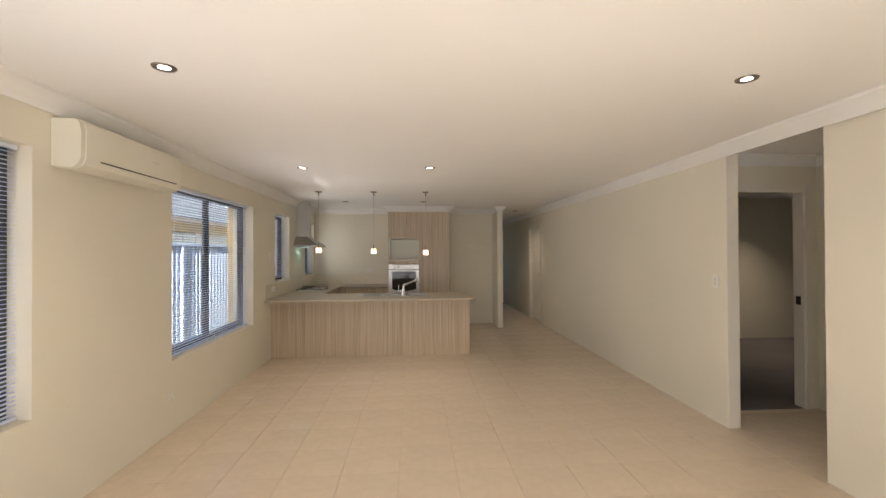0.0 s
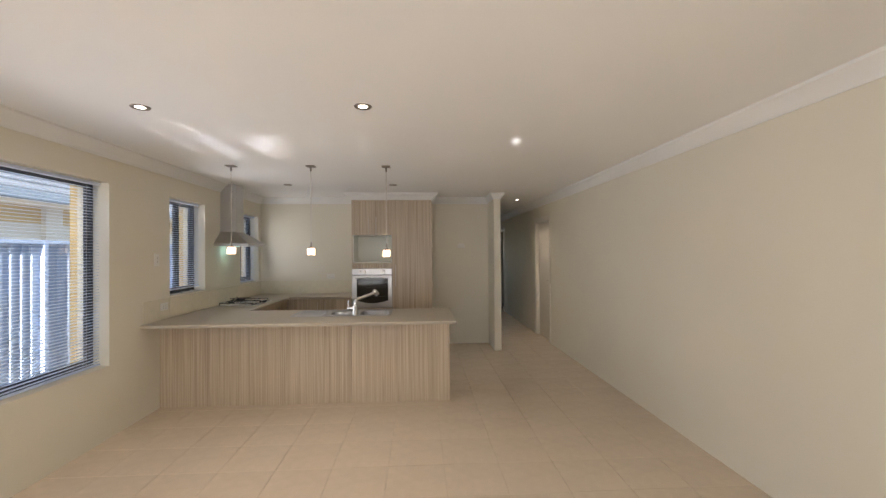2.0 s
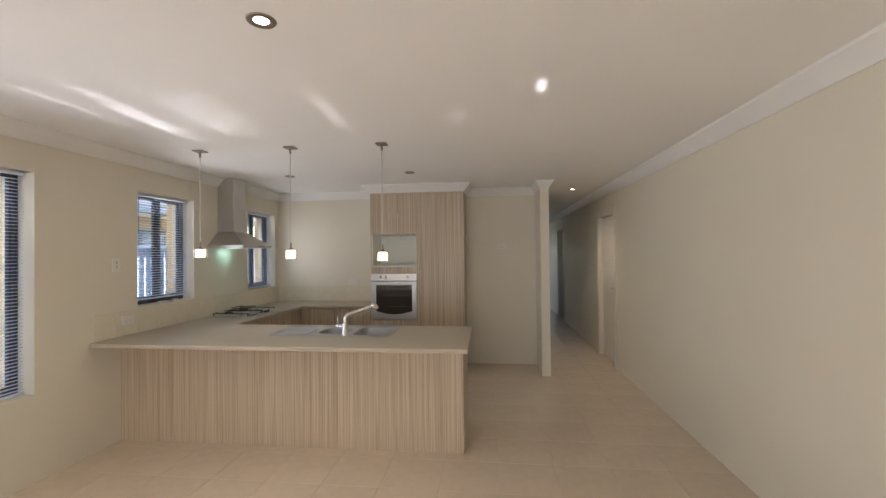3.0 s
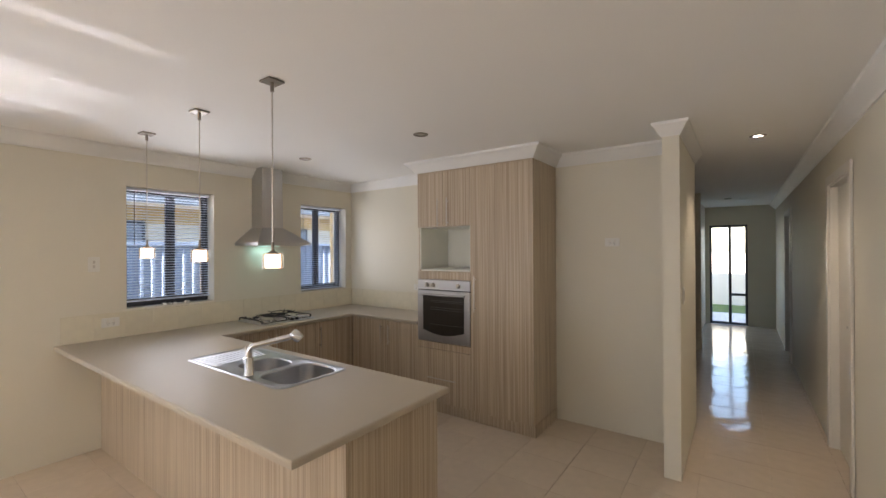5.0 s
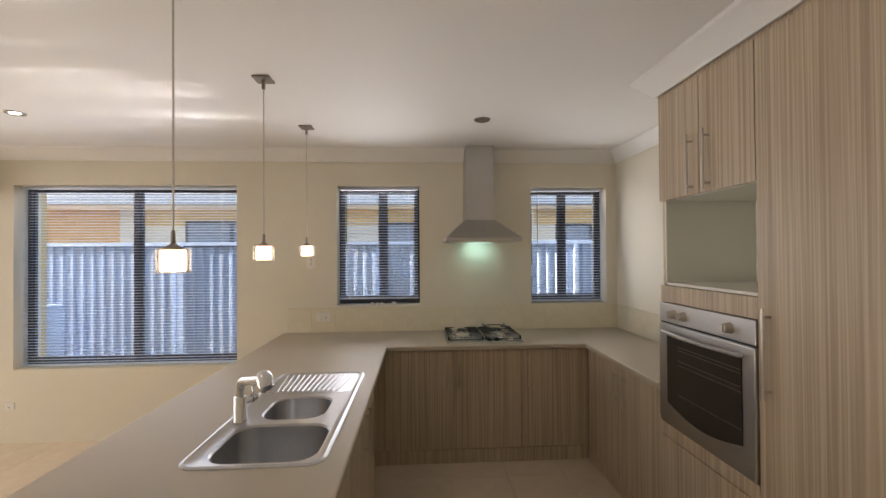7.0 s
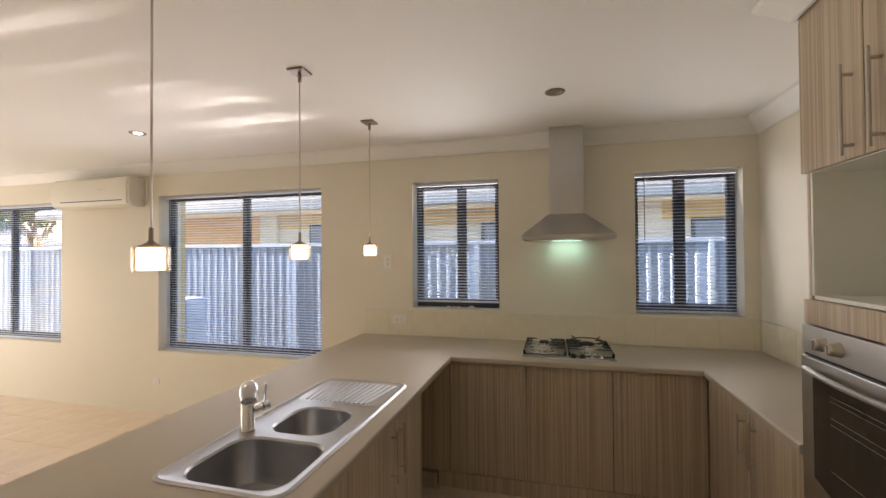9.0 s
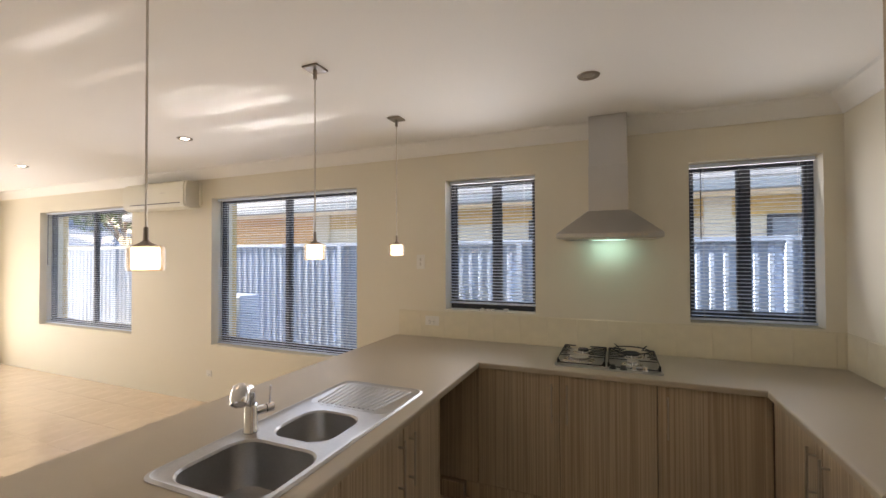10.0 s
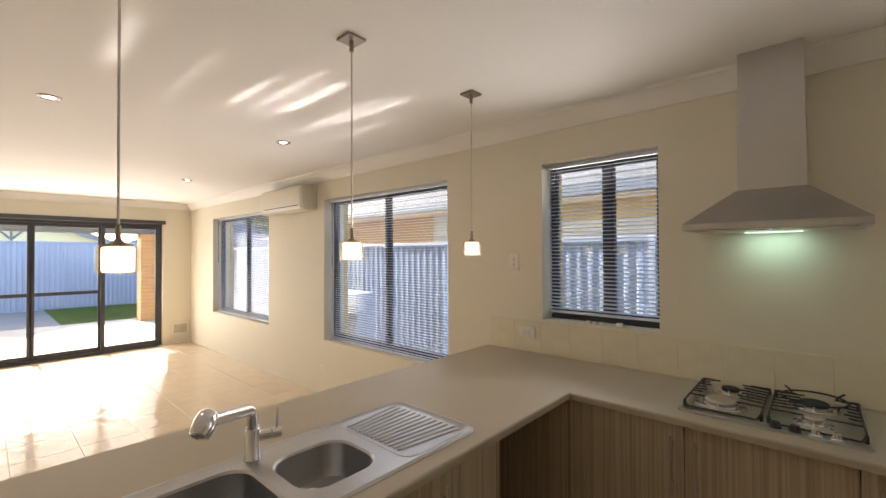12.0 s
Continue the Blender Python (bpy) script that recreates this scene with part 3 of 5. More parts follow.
part("door_sill", boxed(DOOR[0] + 0.04, DOOR[1] - 0.04, y0, y1, -0.02, 0.03, bevel=0.004), FRAME, sd)
xs = [DOOR[0] + 0.04, -0.61, 0.172, 0.953, DOOR[1] - 0.04]
for i in range(4):
    a, b, e = xs[i], xs[i + 1], 0.03 if i in (0, 3) else -0.012
    ym = (y0 + y1) / 2 + e
    panel = part("door_panel", boxed(a, a + 0.05, ym - 0.018, ym + 0.018, 0.03, DOOR[3] - 0.06, bevel=0.003), FRAME, sd, "charcoal aluminium stile")
    part("stile", boxed(b - 0.03, b + 0.02, ym - 0.018, ym + 0.018, 0.03, DOOR[3] - 0.06, bevel=0.003), FRAME, panel)
    part("rail", boxed(a + 0.05, b - 0.03, ym - 0.017, ym + 0.017, 0.03, 0.10, bevel=0.003), FRAME, panel)
    part("rail", boxed(a + 0.05, b - 0.03, ym - 0.017, ym + 0.017, DOOR[3] - 0.11, DOOR[3] - 0.06, bevel=0.003), FRAME, panel)
    if i:
        part("rail", boxed(a + 0.05, b - 0.03, ym - 0.016, ym + 0.016, 0.93, 0.98, bevel=0.003), FRAME, panel)
    pane = part("pane", boxed(a + 0.045, b - 0.025, ym - 0.003, ym + 0.003, 0.095, DOOR[3] - 0.105), GLASS, panel)
    pane.visible_shadow = False
track = thing("blind_track", "charcoal blind headbox fixed over the sliding door", "blind track")
part("headbox", boxed(DOOR[0] - 0.03, DOOR[1] + 0.03, FRONT + 0.002, FRONT + 0.06, 2.03, 2.09, bevel=0.006), FRAME, track)

# hall end door: glazed pair
hd = thing("door_5", "glazed aluminium entry door and sidelight at the hall end", "glass door")
hd["kind"] = "structure"
for a, b in ((1.797, 1.837), (2.12, 2.17), (2.397, 2.437)):
    part("stile", boxed(a, b, HALL_END + 0.04, HALL_END + 0.09, 0, 2.03, bevel=0.003), FRAME, hd)
for a, b, z, zz in ((1.837, 2.12, 0, 0.05), (1.837, 2.12, 1.98, 2.03), (2.17, 2.397, 0, 0.05), (2.17, 2.397, 1.98, 2.03), (2.17, 2.397, 0.59, 0.64)):
    part("rail", boxed(a, b, HALL_END + 0.045, HALL_END + 0.085, z, zz, bevel=0.003), FRAME, hd)
for a, b in ((1.832, 2.125), (2.165, 2.402)):
    pane = part("pane", boxed(a, b, HALL_END + 0.062, HALL_END + 0.067, 0.04, 1.99), GLASS, hd)
    pane.visible_shadow = False

# ---------------- kitchen ----------------
BT0, BT1 = 0.822, 0.853
bench = thing("benchtop", "speckled cream laminate benchtop running round three sides", "benchtop")
SINK = (-0.605, 0.432, 6.495, 6.957)
EDGE = 0.014
hole = (SINK[0] + 0.02, SINK[1] - 0.02, SINK[2] + 0.02, SINK[3] - 0.02)
fy, by_, rx = 6.114 + EDGE, 7.028 - EDGE, 1.087 - EDGE
bm = plan_slab([(LW + 0.002, rx, fy, by_), (LW + 0.002, -1.205 - EDGE, by_, BACK - 0.002), (-1.205 - EDGE, -0.289, 8.462 + EDGE, BACK - 0.002)], hole, BT0, BT1)
part("worktop", bm, BENCH, bench)
nose_profile = [(-EDGE, BT0), (-0.002, BT0), (0.0, BT0 + 0.002), (0.0, BT1 - 0.008), (-0.0025, BT1 - 0.0025), (-0.008, BT1), (-EDGE, BT1)]
part("nosing", sweep(bmesh.new(), [(LW + 0.002, 6.114), (1.087, 6.114), (1.087, 7.028), (-1.205, 7.028), (-1.205, 8.462), (-0.289, 8.462)], nose_profile), BENCH, bench, "rolled laminate front edge")

pen = thing("peninsula", "striped wood laminate breakfast peninsula with plain back panels", "kitchen island")
for a, b in ((LW + 0.002, -0.95), (-0.948, 0.048), (0.05, 1.036)):
    part("back_panel", boxed(a, b, 6.392, 6.41, 0.0, BT0 - 0.001, bevel=0.0012), WOOD, pen)
part("end_panel", boxed(1.018, 1.036, 6.412, 6.995, 0.0, BT0 - 0.001, bevel=0.0012), WOOD, pen)
part("body", boxed(-0.656, 0.99, 6.45, 6.975, 0.1, 0.60), WOOD_EDGE, pen)
part("cheek_panel", boxed(-0.675, -0.657, 6.445, 6.995, 0.0, BT0 - 0.001, bevel=0.001), WOOD, pen)
part("kickboard", boxed(-0.655, 0.989, 6.915, 6.93, 0.0, 0.1), WOOD, pen)


def bar_handle(parent, at, length, upright=True, out=(0, -1, 0)):
    """A thin round bar on two posts."""
    at, out = Vector(at), Vector(out)
    along = Vector((0, 0, 1)) if upright else Vector((abs(out.y), abs(out.x), 0))
    bm = bmesh.new()
    c = at + out * 0.028
    tube(bm, c - along * length / 2, c + along * length / 2, 0.005, n=10)
    for s in (-1, 1):
        p = at + along * s * (length / 2 - 0.03)
        tube(bm, p, p + out * 0.03, 0.005, n=8)
    return part("handle", bm, NICKEL, parent, "satin nickel bar handle", True)


# doors under the sink side
for a, b, hx in ((0.54, 0.987, 0.58), (0.125, 0.536, 0.49), (-0.296, 0.121, -0.255), (-0.654, -0.30, -0.345)):
    d = part("door", boxed(a, b, 6.977, 6.995, 0.105, BT0 - 0.012, bevel=0.0015), WOOD, pen)
    bar_handle(d, (hx, 6.996, 0.66), 0.22, True, (0, 1, 0))

side = thing("base_cabinet", "striped wood laminate base cabinets under the cooktop", "kitchen cabinet", "base cabinets")
part("body", boxed(LW + 0.003, -1.262, 6.997, 8.995, 0.1, 0.74), WOOD_EDGE, side)
part("end_panel", boxed(-1.258, -1.24, 6.45, 7.008, 0.105, BT0 - 0.003, bevel=0.001), WOOD, side)
part("end_kickboard", boxed(-1.225, -1.205, 6.45, 6.925, 0.0, 0.1, bevel=0.001), WOOD, side)
part("kickboard", boxed(-1.262, -1.246, 6.93, 8.49, 0.0, 0.1, bevel=0.001), WOOD, side)
for a, b, hy in ((7.012, 7.496, 7.456), (7.50, 7.995, 7.541), (7.999, 8.49, 8.042)):
    d = part("door", boxed(-1.258, -1.24, a, b, 0.105, BT0 - 0.01, bevel=0.0015), WOOD, side)
    bar_handle(d, (-1.239, hy, 0.66), 0.22, True, (1, 0, 0))
rear = thing("base_cabinet", "striped wood laminate two-door base cabinet beside the oven tower", "kitchen cabinet", "base cabinets")
part("body", boxed(-1.255, -0.29, 8.515, 8.995, 0.1, 0.80), WOOD_EDGE, rear)
part("kickboard", boxed(-1.25, -0.29, 8.502, 8.517, 0.0, 0.1), WOOD, rear)
for a, b, hx in ((-1.236, -0.738, -0.79), (-0.734, -0.291, -0.68)):
    d = part("door", boxed(a, b, 8.495, 8.513, 0.105, BT0 - 0.01, bevel=0.0015), WOOD, rear)
    bar_handle(d, (hx, 8.494, 0.67), 0.20)

# oven tower and pantry
TX0, TX1, TY = -0.285, 0.925, 8.497
NX0, NX1 = -0.268, 0.316
tower = thing("oven_tower", "tall striped wood laminate pantry with oven niche and cupboards", "kitchen cabinet")
part("side_panel", boxed(TX0, TX0 + 0.016, TY, BACK - 0.002, 0.0, 2.306, bevel=0.001), WOOD, tower)
part("side_panel", boxed(TX1 - 0.018, TX1, TY - 0.02, BACK - 0.002, 0.1, 2.306, bevel=0.001), WOOD, tower)
part("top_filler", boxed(TX0, TX1, TY - 0.015, TY + 0.02, 2.288, 2.33), WOOD, tower)
part("divider", boxed(NX1, NX1 + 0.016, TY, BACK - 0.004, 0.1, 2.29), WOOD_EDGE, tower)
part("body", boxed(NX1 + 0.018, TX1 - 0.02, TY + 0.002, BACK - 0.004, 0.1, 2.286), WOOD_EDGE, tower)
part("body", boxed(TX0 + 0.018, NX1 - 0.002, TY + 0.002, BACK - 0.004, 1.785, 2.286), WOOD_EDGE, tower)
part("body", boxed(TX0 + 0.018, NX1 - 0.002, TY + 0.002, BACK - 0.004, 0.1, 0.66), WOOD_EDGE, tower)
part("kickboard", boxed(TX0, TX1 + 0.004, TY + 0.004, BACK - 0.002, 0.0, 0.098, bevel=0.002), WOOD, tower)
niche = part("microwave_niche", boxed(NX0 + 0.012, NX1 - 0.014, 8.965, 8.98, 1.363, 1.767), NICHE, tower, "cream melamine lined open niche")
for a in ((NX0, NX0 + 0.012, TY + 0.001, 8.98, 1.36, 1.78), (NX1 - 0.014, NX1 - 0.002, TY + 0.001, 8.98, 1.36, 1.78), (NX0 + 0.012, NX1 - 0.014, TY + 0.001, 8.98, 1.35, 1.362), (NX0 + 0.012, NX1 - 0.014, TY + 0.001, 8.98, 1.768, 1.782)):
    part("niche_lining", boxed(*a), NICHE, niche)
for a, b, hx in ((TX0 + 0.003, 0.018, -0.025), (0.022, NX1 + 0.004, 0.083)):
    d = part("door", boxed(a, b, TY - 0.019, TY - 0.001, 1.77, 2.286, bevel=0.0015), WOOD, tower)
    bar_handle(d, (hx, TY - 0.02, 1.905), 0.26)
d = part("door", boxed(NX1 + 0.008, TX1 - 0.02, TY - 0.019, TY - 0.001, 0.103, 2.286, bevel=0.0015), WOOD, tower, "tall pantry door")
bar_handle(d, (NX1 + 0.06, TY - 0.02, 1.155), 0.32)
part("filler_strip", boxed(TX0 + 0.003, NX1 + 0.004, TY - 0.017, TY + 0.0, 1.268, 1.348, bevel=0.0012), WOOD, tower)
part("filler_strip", boxed(TX0 + 0.003, NX1 + 0.004, TY - 0.017, TY + 0.0, 0.606, 0.668, bevel=0.0012), WOOD, tower)
d = part("drawer", boxed(TX0 + 0.003, NX1 + 0.004, TY - 0.019, TY - 0.001, 0.103, 0.602, bevel=0.0015), WOOD, tower)
bar_handle(d, (0.01, TY - 0.02, 0.335), 0.33, False)

# wall oven
OX0, OX1 = TX0 + 0.006, NX1 + 0.004
oven = thing("wall_oven", "stainless steel built-in electric oven with dark glass door", "oven")
part("cavity", boxed(OX0 + 0.03, OX1 - 0.03, TY + 0.003, 8.95, 0.68, 1.26), DARK, oven)
panel = part("control_panel", boxed(OX0, OX1, TY - 0.026, TY + 0.002, 1.172, 1.264, bevel=0.003), STEEL, oven)
for x in (-0.16, -0.09, 0.196):
    bm = bmesh.new()
    lathe(bm, [(0.0, 0.03), (0.014, 0.03), (0.018, 0.026), (0.021, 0.004), (0.023, 0.0)], 18, m=Matrix.Translation((x, TY - 0.026, 1.216)) @ pose(0, 0, 0, 90))
    box(bm, x - 0.003, x + 0.003, TY - 0.060, TY - 0.03, 1.201, 1.231)
    part("knob", bm, NICKEL, panel, "satin metal control knob", True)
part("seam", boxed(OX0, OX1, TY - 0.018, TY + 0.002, 1.164, 1.1715), DARK, oven)
odoor = part("oven_door", boxed(OX0, OX1, TY - 0.03, TY + 0.002, 0.676, 1.163, bevel=0.004), STEEL, oven)
arc = [(OX0 + 0.07, 1.118), (OX1 - 0.06, 1.118), (OX1 - 0.06, 0.785)] + [(OX1 - 0.06 - (OX1 - OX0 - 0.13) * i / 12, 0.785 - 0.042 * math.sin(math.pi * i / 12)) for i in range(1, 12)] + [(OX0 + 0.07, 0.785)]
part("door_glass", prism(bmesh.new(), arc, TY - 0.0335, TY - 0.029, 1), OVEN_GLASS, odoor, "dark tinted glass")
for z in (0.845, 0.985, 1.005, 1.055, 1.07):
    part("shelf_line", tube(bmesh.new(), (OX0 + 0.16, TY - 0.0345, z), (OX1 - 0.065, TY - 0.0345, z), 0.0011, n=6), RACK, odoor, "dull wire shelf behind the glass")
bm = bmesh.new()
steps = 14
for i in range(steps):
    def at(k):
        u = k / steps
        return (OX0 + 0.05 + (OX1 - OX0 - 0.10) * u, TY - 0.045 - 0.022 * math.sin(math.pi * u), 1.126)
    tube(bm, at(i), at(i + 1), 0.009, n=10)
for x in (OX0 + 0.055, OX1 - 0.055):
    tube(bm, (x, TY - 0.028, 1.126), (x, TY - 0.05, 1.126), 0.008, n=8)
part("oven_handle", bm, STEEL, odoor, "curved steel bar", True)

# rangehood
hood = thing("rangehood", "stainless steel canopy rangehood with square chimney", "rangehood")
part("chimney", boxed(LW + 0.002, -1.62, 7.645, 7.873, 1.78, 2.398, bevel=0.002), STEEL, hood)
part("chimney_sleeve", boxed(LW + 0.002, -1.617, 7.642, 7.876, 1.775, 2.08, bevel=0.002), STEEL, hood)
bm = bmesh.new()
lo = [bm.verts.new(p) for p in ((LW + 0.002, 7.467, 1.632), (-1.398, 7.467, 1.632), (-1.398, 8.052, 1.632), (LW + 0.002, 8.052, 1.632))]
hi = [bm.verts.new(p) for p in ((LW + 0.002, 7.637, 1.785), (-1.612, 7.637, 1.785), (-1.612, 7.881, 1.785), (LW + 0.002, 7.881, 1.785))]
bm.faces.new(lo), bm.faces.new(hi)
for i in range(4):
    bm.faces.new((lo[i], lo[(i + 1) % 4], hi[(i + 1) % 4], hi[i]))
bmesh.ops.recalc_face_normals(bm, faces=bm.faces)
part("canopy", bm, STEEL, hood)
lip = part("canopy_lip", boxed(LW + 0.002, -1.396, 7.465, 8.054, 1.605, 1.6315, bevel=0.002), STEEL, hood)
for y in (7.845, 7.88, 7.915, 7.95):
    part("button", boxed(-1.397, -1.393, y, y + 0.02, 1.612, 1.624, bevel=0.001), NICKEL, lip)
for a, b in ((7.50, 7.75), (7.77, 8.02)):
    part("grease_filter", boxed(-1.77, -1.47, a, b, 1.60, 1.606, bevel=0.001), NICKEL, hood)
part("light_lens", boxed(-1.72, -1.66, 7.66, 7.86, 1.5965, 1.60), HOOD_LIT, hood, "glowing cool white lens")
tube_lamp = new("hood_lamp", bpy.data.lights.new("hood_lamp", "AREA"))
tube_lamp.data.shape, tube_lamp.data.size, tube_lamp.data.size_y, tube_lamp.data.energy, tube_lamp.data.color = "RECTANGLE", 0.2, 0.05, 0.036, (0.52, 1.0, 0.95)
tube_lamp.matrix_world = look((-1.72, 7.76, 1.595), (-1.79, 7.76, 1.3))

# gas cooktop
hob = thing("gas_cooktop", "stainless steel four-burner gas cooktop with black trivets", "cooktop")
HX0, HX1, HY0, HY1, HZ = -1.775, -1.295, 7.462, 8.035, BT1
part("tray", prism(bmesh.new(), rounded(HX0, HX1, HY0, HY1, 0.02), HZ, HZ + 0.008), STEEL, hob)
for x, y, r in ((-1.66, 7.60, 0.036), (-1.66, 7.885, 0.05), (-1.455, 7.59, 0.058), (-1.45, 7.885, 0.028)):
    bm = bmesh.new()
    lathe(bm, [(r + 0.032, 0.0), (r + 0.032, 0.004), (r + 0.022, 0.007), (r + 0.016, 0.004), (r + 0.008, 0.005), (r + 0.008, 0.017), (r - 0.004, 0.02), (0.0, 0.02)], 28, (x, y, HZ + 0.008))
    base = part("burner", bm, CHROME, hob, "bright metal burner ring", True)
    bm = bmesh.new()
    lathe(bm, [(r - 0.002, 0.02), (r, 0.024), (r - 0.006, 0.029), (0.0, 0.029)], 24, (x, y, HZ + 0.008))
    part("burner_cap", bm, IRON if x < -1.6 else NICKEL, base, "dark enamel cap" if x < -1.6 else "dull metal cap", True)
    part("igniter", tube(bmesh.new(), (x + r + 0.016, y, HZ + 0.008), (x + r + 0.016, y, HZ + 0.032), 0.0025, n=8), PLASTIC, base, "white ceramic igniter", True)
for y0_, y1_, inner in ((7.477, 7.735, 1), (7.757, 8.02, -1)):
    bm = bmesh.new()
    z = HZ + 0.034
    x0_, x1_ = HX0 + 0.025, HX1 - 0.06
    for p, q in (((x0_, y0_), (x1_, y0_)), ((x0_, y1_), (x1_, y1_)), ((x0_, y0_), (x0_, y0_ + 0.07)), ((x0_, y1_), (x0_, y1_ - 0.07))):
        tube(bm, (*p, z), (*q, z), 0.004, n=8)
    tube(bm, (x1_, y0_, z), (x1_ + 0.012, y0_ + 0.012, HZ + 0.014), 0.004, n=8)
    tube(bm, (x1_, y1_, z), (x1_ + 0.012, y1_ - 0.012, HZ + 0.014), 0.004, n=8)
    tube(bm, (x1_ + 0.012, y0_ + 0.012, HZ + 0.014), (x1_ + 0.012, y1_ - 0.012, HZ + 0.014), 0.004, n=8)
    for i in range(6):
        x = x0_ + 0.02 + 0.044 * i
        for p, way in ((y0_, 1), (y1_, -1)):
            reach = (0.098 if way == -inner else 0.05) - 0.012 * (i % 2)
            tube(bm, (x, p, z), (x, p + way * reach, z + 0.003), 0.0036, n=6)
    for y in (y0_ + 0.055, y1_ - 0.055):
        tube(bm, (-1.455, (y0_ + y1_) / 2 + (y - (y0_ + y1_) / 2) * 0.4, z), (-1.455, y - (0.055 if y < (y0_ + y1_) / 2 else -0.055), z), 0.0034, n=6)
    for x in (x0_, x1_):
        for y in (y0_, y1_):
            tube(bm, (x, y, HZ + 0.008), (x, y, z), 0.006, n=8)
    part("trivet", bm, IRON, hob, "black wire trivet", True)
wok = bmesh.new()
n = 28
for i in range(n):
    a, b = 2 * math.pi * i / n, 2 * math.pi * (i + 1) / n
    tube(wok, (-1.66 + 0.105 * math.cos(a), 7.885 + 0.105 * math.sin(a), HZ + 0.05), (-1.66 + 0.105 * math.cos(b), 7.885 + 0.105 * math.sin(b), HZ + 0.05), 0.004, n=6)
for i in range(4):
    a = math.pi / 4 + i * math.pi / 2
    tube(wok, (-1.66 + 0.105 * math.cos(a), 7.885 + 0.105 * math.sin(a), HZ + 0.05), (-1.66 + 0.135 * math.cos(a), 7.885 + 0.135 * math.sin(a), HZ + 0.062), 0.004, n=6)
    tube(wok, (-1.66 + 0.105 * math.cos(a), 7.885 + 0.105 * math.sin(a), HZ + 0.05), (-1.66 + 0.10 * math.cos(a), 7.885 + 0.10 * math.sin(a), HZ + 0.036), 0.004, n=6)
part("wok_ring", wok, IRON, hob, "black wire wok ring", True)
for y in (7.78, 7.835, 7.89, 7.945):
    bm = bmesh.new()
    lathe(bm, [(0.019, 0.0), (0.019, 0.004), (0.015, 0.008), (0.014, 0.022), (0.0, 0.024)], 18, (-1.325, y, HZ + 0.008))
    part("knob", bm, CHROME if y > 7.86 else DARK, hob, "round control knob", True)

# sink with two bowls and drainer
sink = thing("kitchen_sink", "stainless steel double-bowl sink with ribbed drainer", "sink")
SZ = BT1
bowls = [(0.095, 0.40, 6.56, 6.922, 0.08, 0.16), (-0.218, 0.052, 6.605, 6.868, 0.08, 0.12)]
bm = bmesh.new()
outer = rounded(*SINK, 0.06, 6)
lip_in = rounded(SINK[0] + 0.012, SINK[1] - 0.012, SINK[2] + 0.012, SINK[3] - 0.012, 0.05, 6)
deck = rounded(SINK[0] + 0.022, SINK[1] - 0.022, SINK[2] + 0.022, SINK[3] - 0.022, 0.045, 6)
rings = [[bm.verts.new((x, y, z)) for x, y in loop] for loop, z in ((outer, SZ + 0.0005), (outer, SZ + 0.002), (lip_in, SZ + 0.006), (deck, SZ + 0.001))]
for a, b in zip(rings, rings[1:]):
    for i in range(len(a)):
        bm.faces.new((a[i], a[(i + 1) % len(a)], b[(i + 1) % len(b)], b[i]))
edges = [bm.edges.get((rings[3][i], rings[3][(i + 1) % len(outer)])) for i in range(len(outer))]
for x0_, x1_, y0_, y1_, r, depth in bowls:
    loops = [[bm.verts.new((x, y, z)) for x, y in rounded(x0_ + e, x1_ - e, y0_ + e, y1_ - e, r - e * 0.5, 6)] for e, z in ((0, SZ + 0.001), (0.006, SZ - 0.006), (0.012, SZ - depth + 0.03), (0.022, SZ - depth + 0.008), (0.045, SZ - depth))]
    edges += [bm.edges.new((loops[0][i], loops[0][(i + 1) % len(loops[0])])) for i in range(len(loops[0]))]
    for a, b in zip(loops, loops[1:]):
        for i in range(len(a)):
            bm.faces.new((a[i], a[(i + 1) % len(a)], b[(i + 1) % len(b)], b[i]))
    bm.faces.new(loops[-1])
bmesh.ops.triangle_fill(bm, edges=edges, use_beauty=True)
bmesh.ops.recalc_face_normals(bm, faces=bm.faces)
for f in bm.faces:
    if f.normal.z < -0.5:
        f.normal_flip()
part("sink_body", bm, SINK_STEEL, sink, smooth=True)
drain = part("drainer", prism(bmesh.new(), rounded(SINK[0] + 0.035, -0.265, 6.525, 6.927, 0.05), SZ + 0.0012, SZ + 0.0018), SINK_STEEL, sink)
for i in range(13):
    bm = bmesh.new()
    tube(bm, (-0.285, 6.575 + i * 0.0235, SZ + 0.0005), (SINK[0] + 0.055, 6.545 + i * 0.0295, SZ + 0.0005), 0.0055, n=8)
    part("drainer_rib", bm, SINK_STEEL, drain, smooth=True)
for x, y, z in ((0.24, 6.745, SZ - 0.16), (-0.10, 6.75, SZ - 0.12)):
    bm = bmesh.new()
    lathe(bm, [(0.045, 0.0005), (0.043, 0.004), (0.032, 0.003), (0.028, -0.001), (0.0, -0.001)], 24, (x, y, z))
    part("waste", bm, CHROME, sink, smooth=True)
plug = thing("sink_plug", "pale rubber plug lying in the small bowl", "plug", at=(-0.05, 6.71, SZ - 0.116))
bm = bmesh.new()
lathe(bm, [(0.0, 0.0), (0.034, 0.0), (0.04, 0.012), (0.036, 0.018), (0.0, 0.02)], 24)
part("disc", bm, PLASTIC, plug, smooth=True)

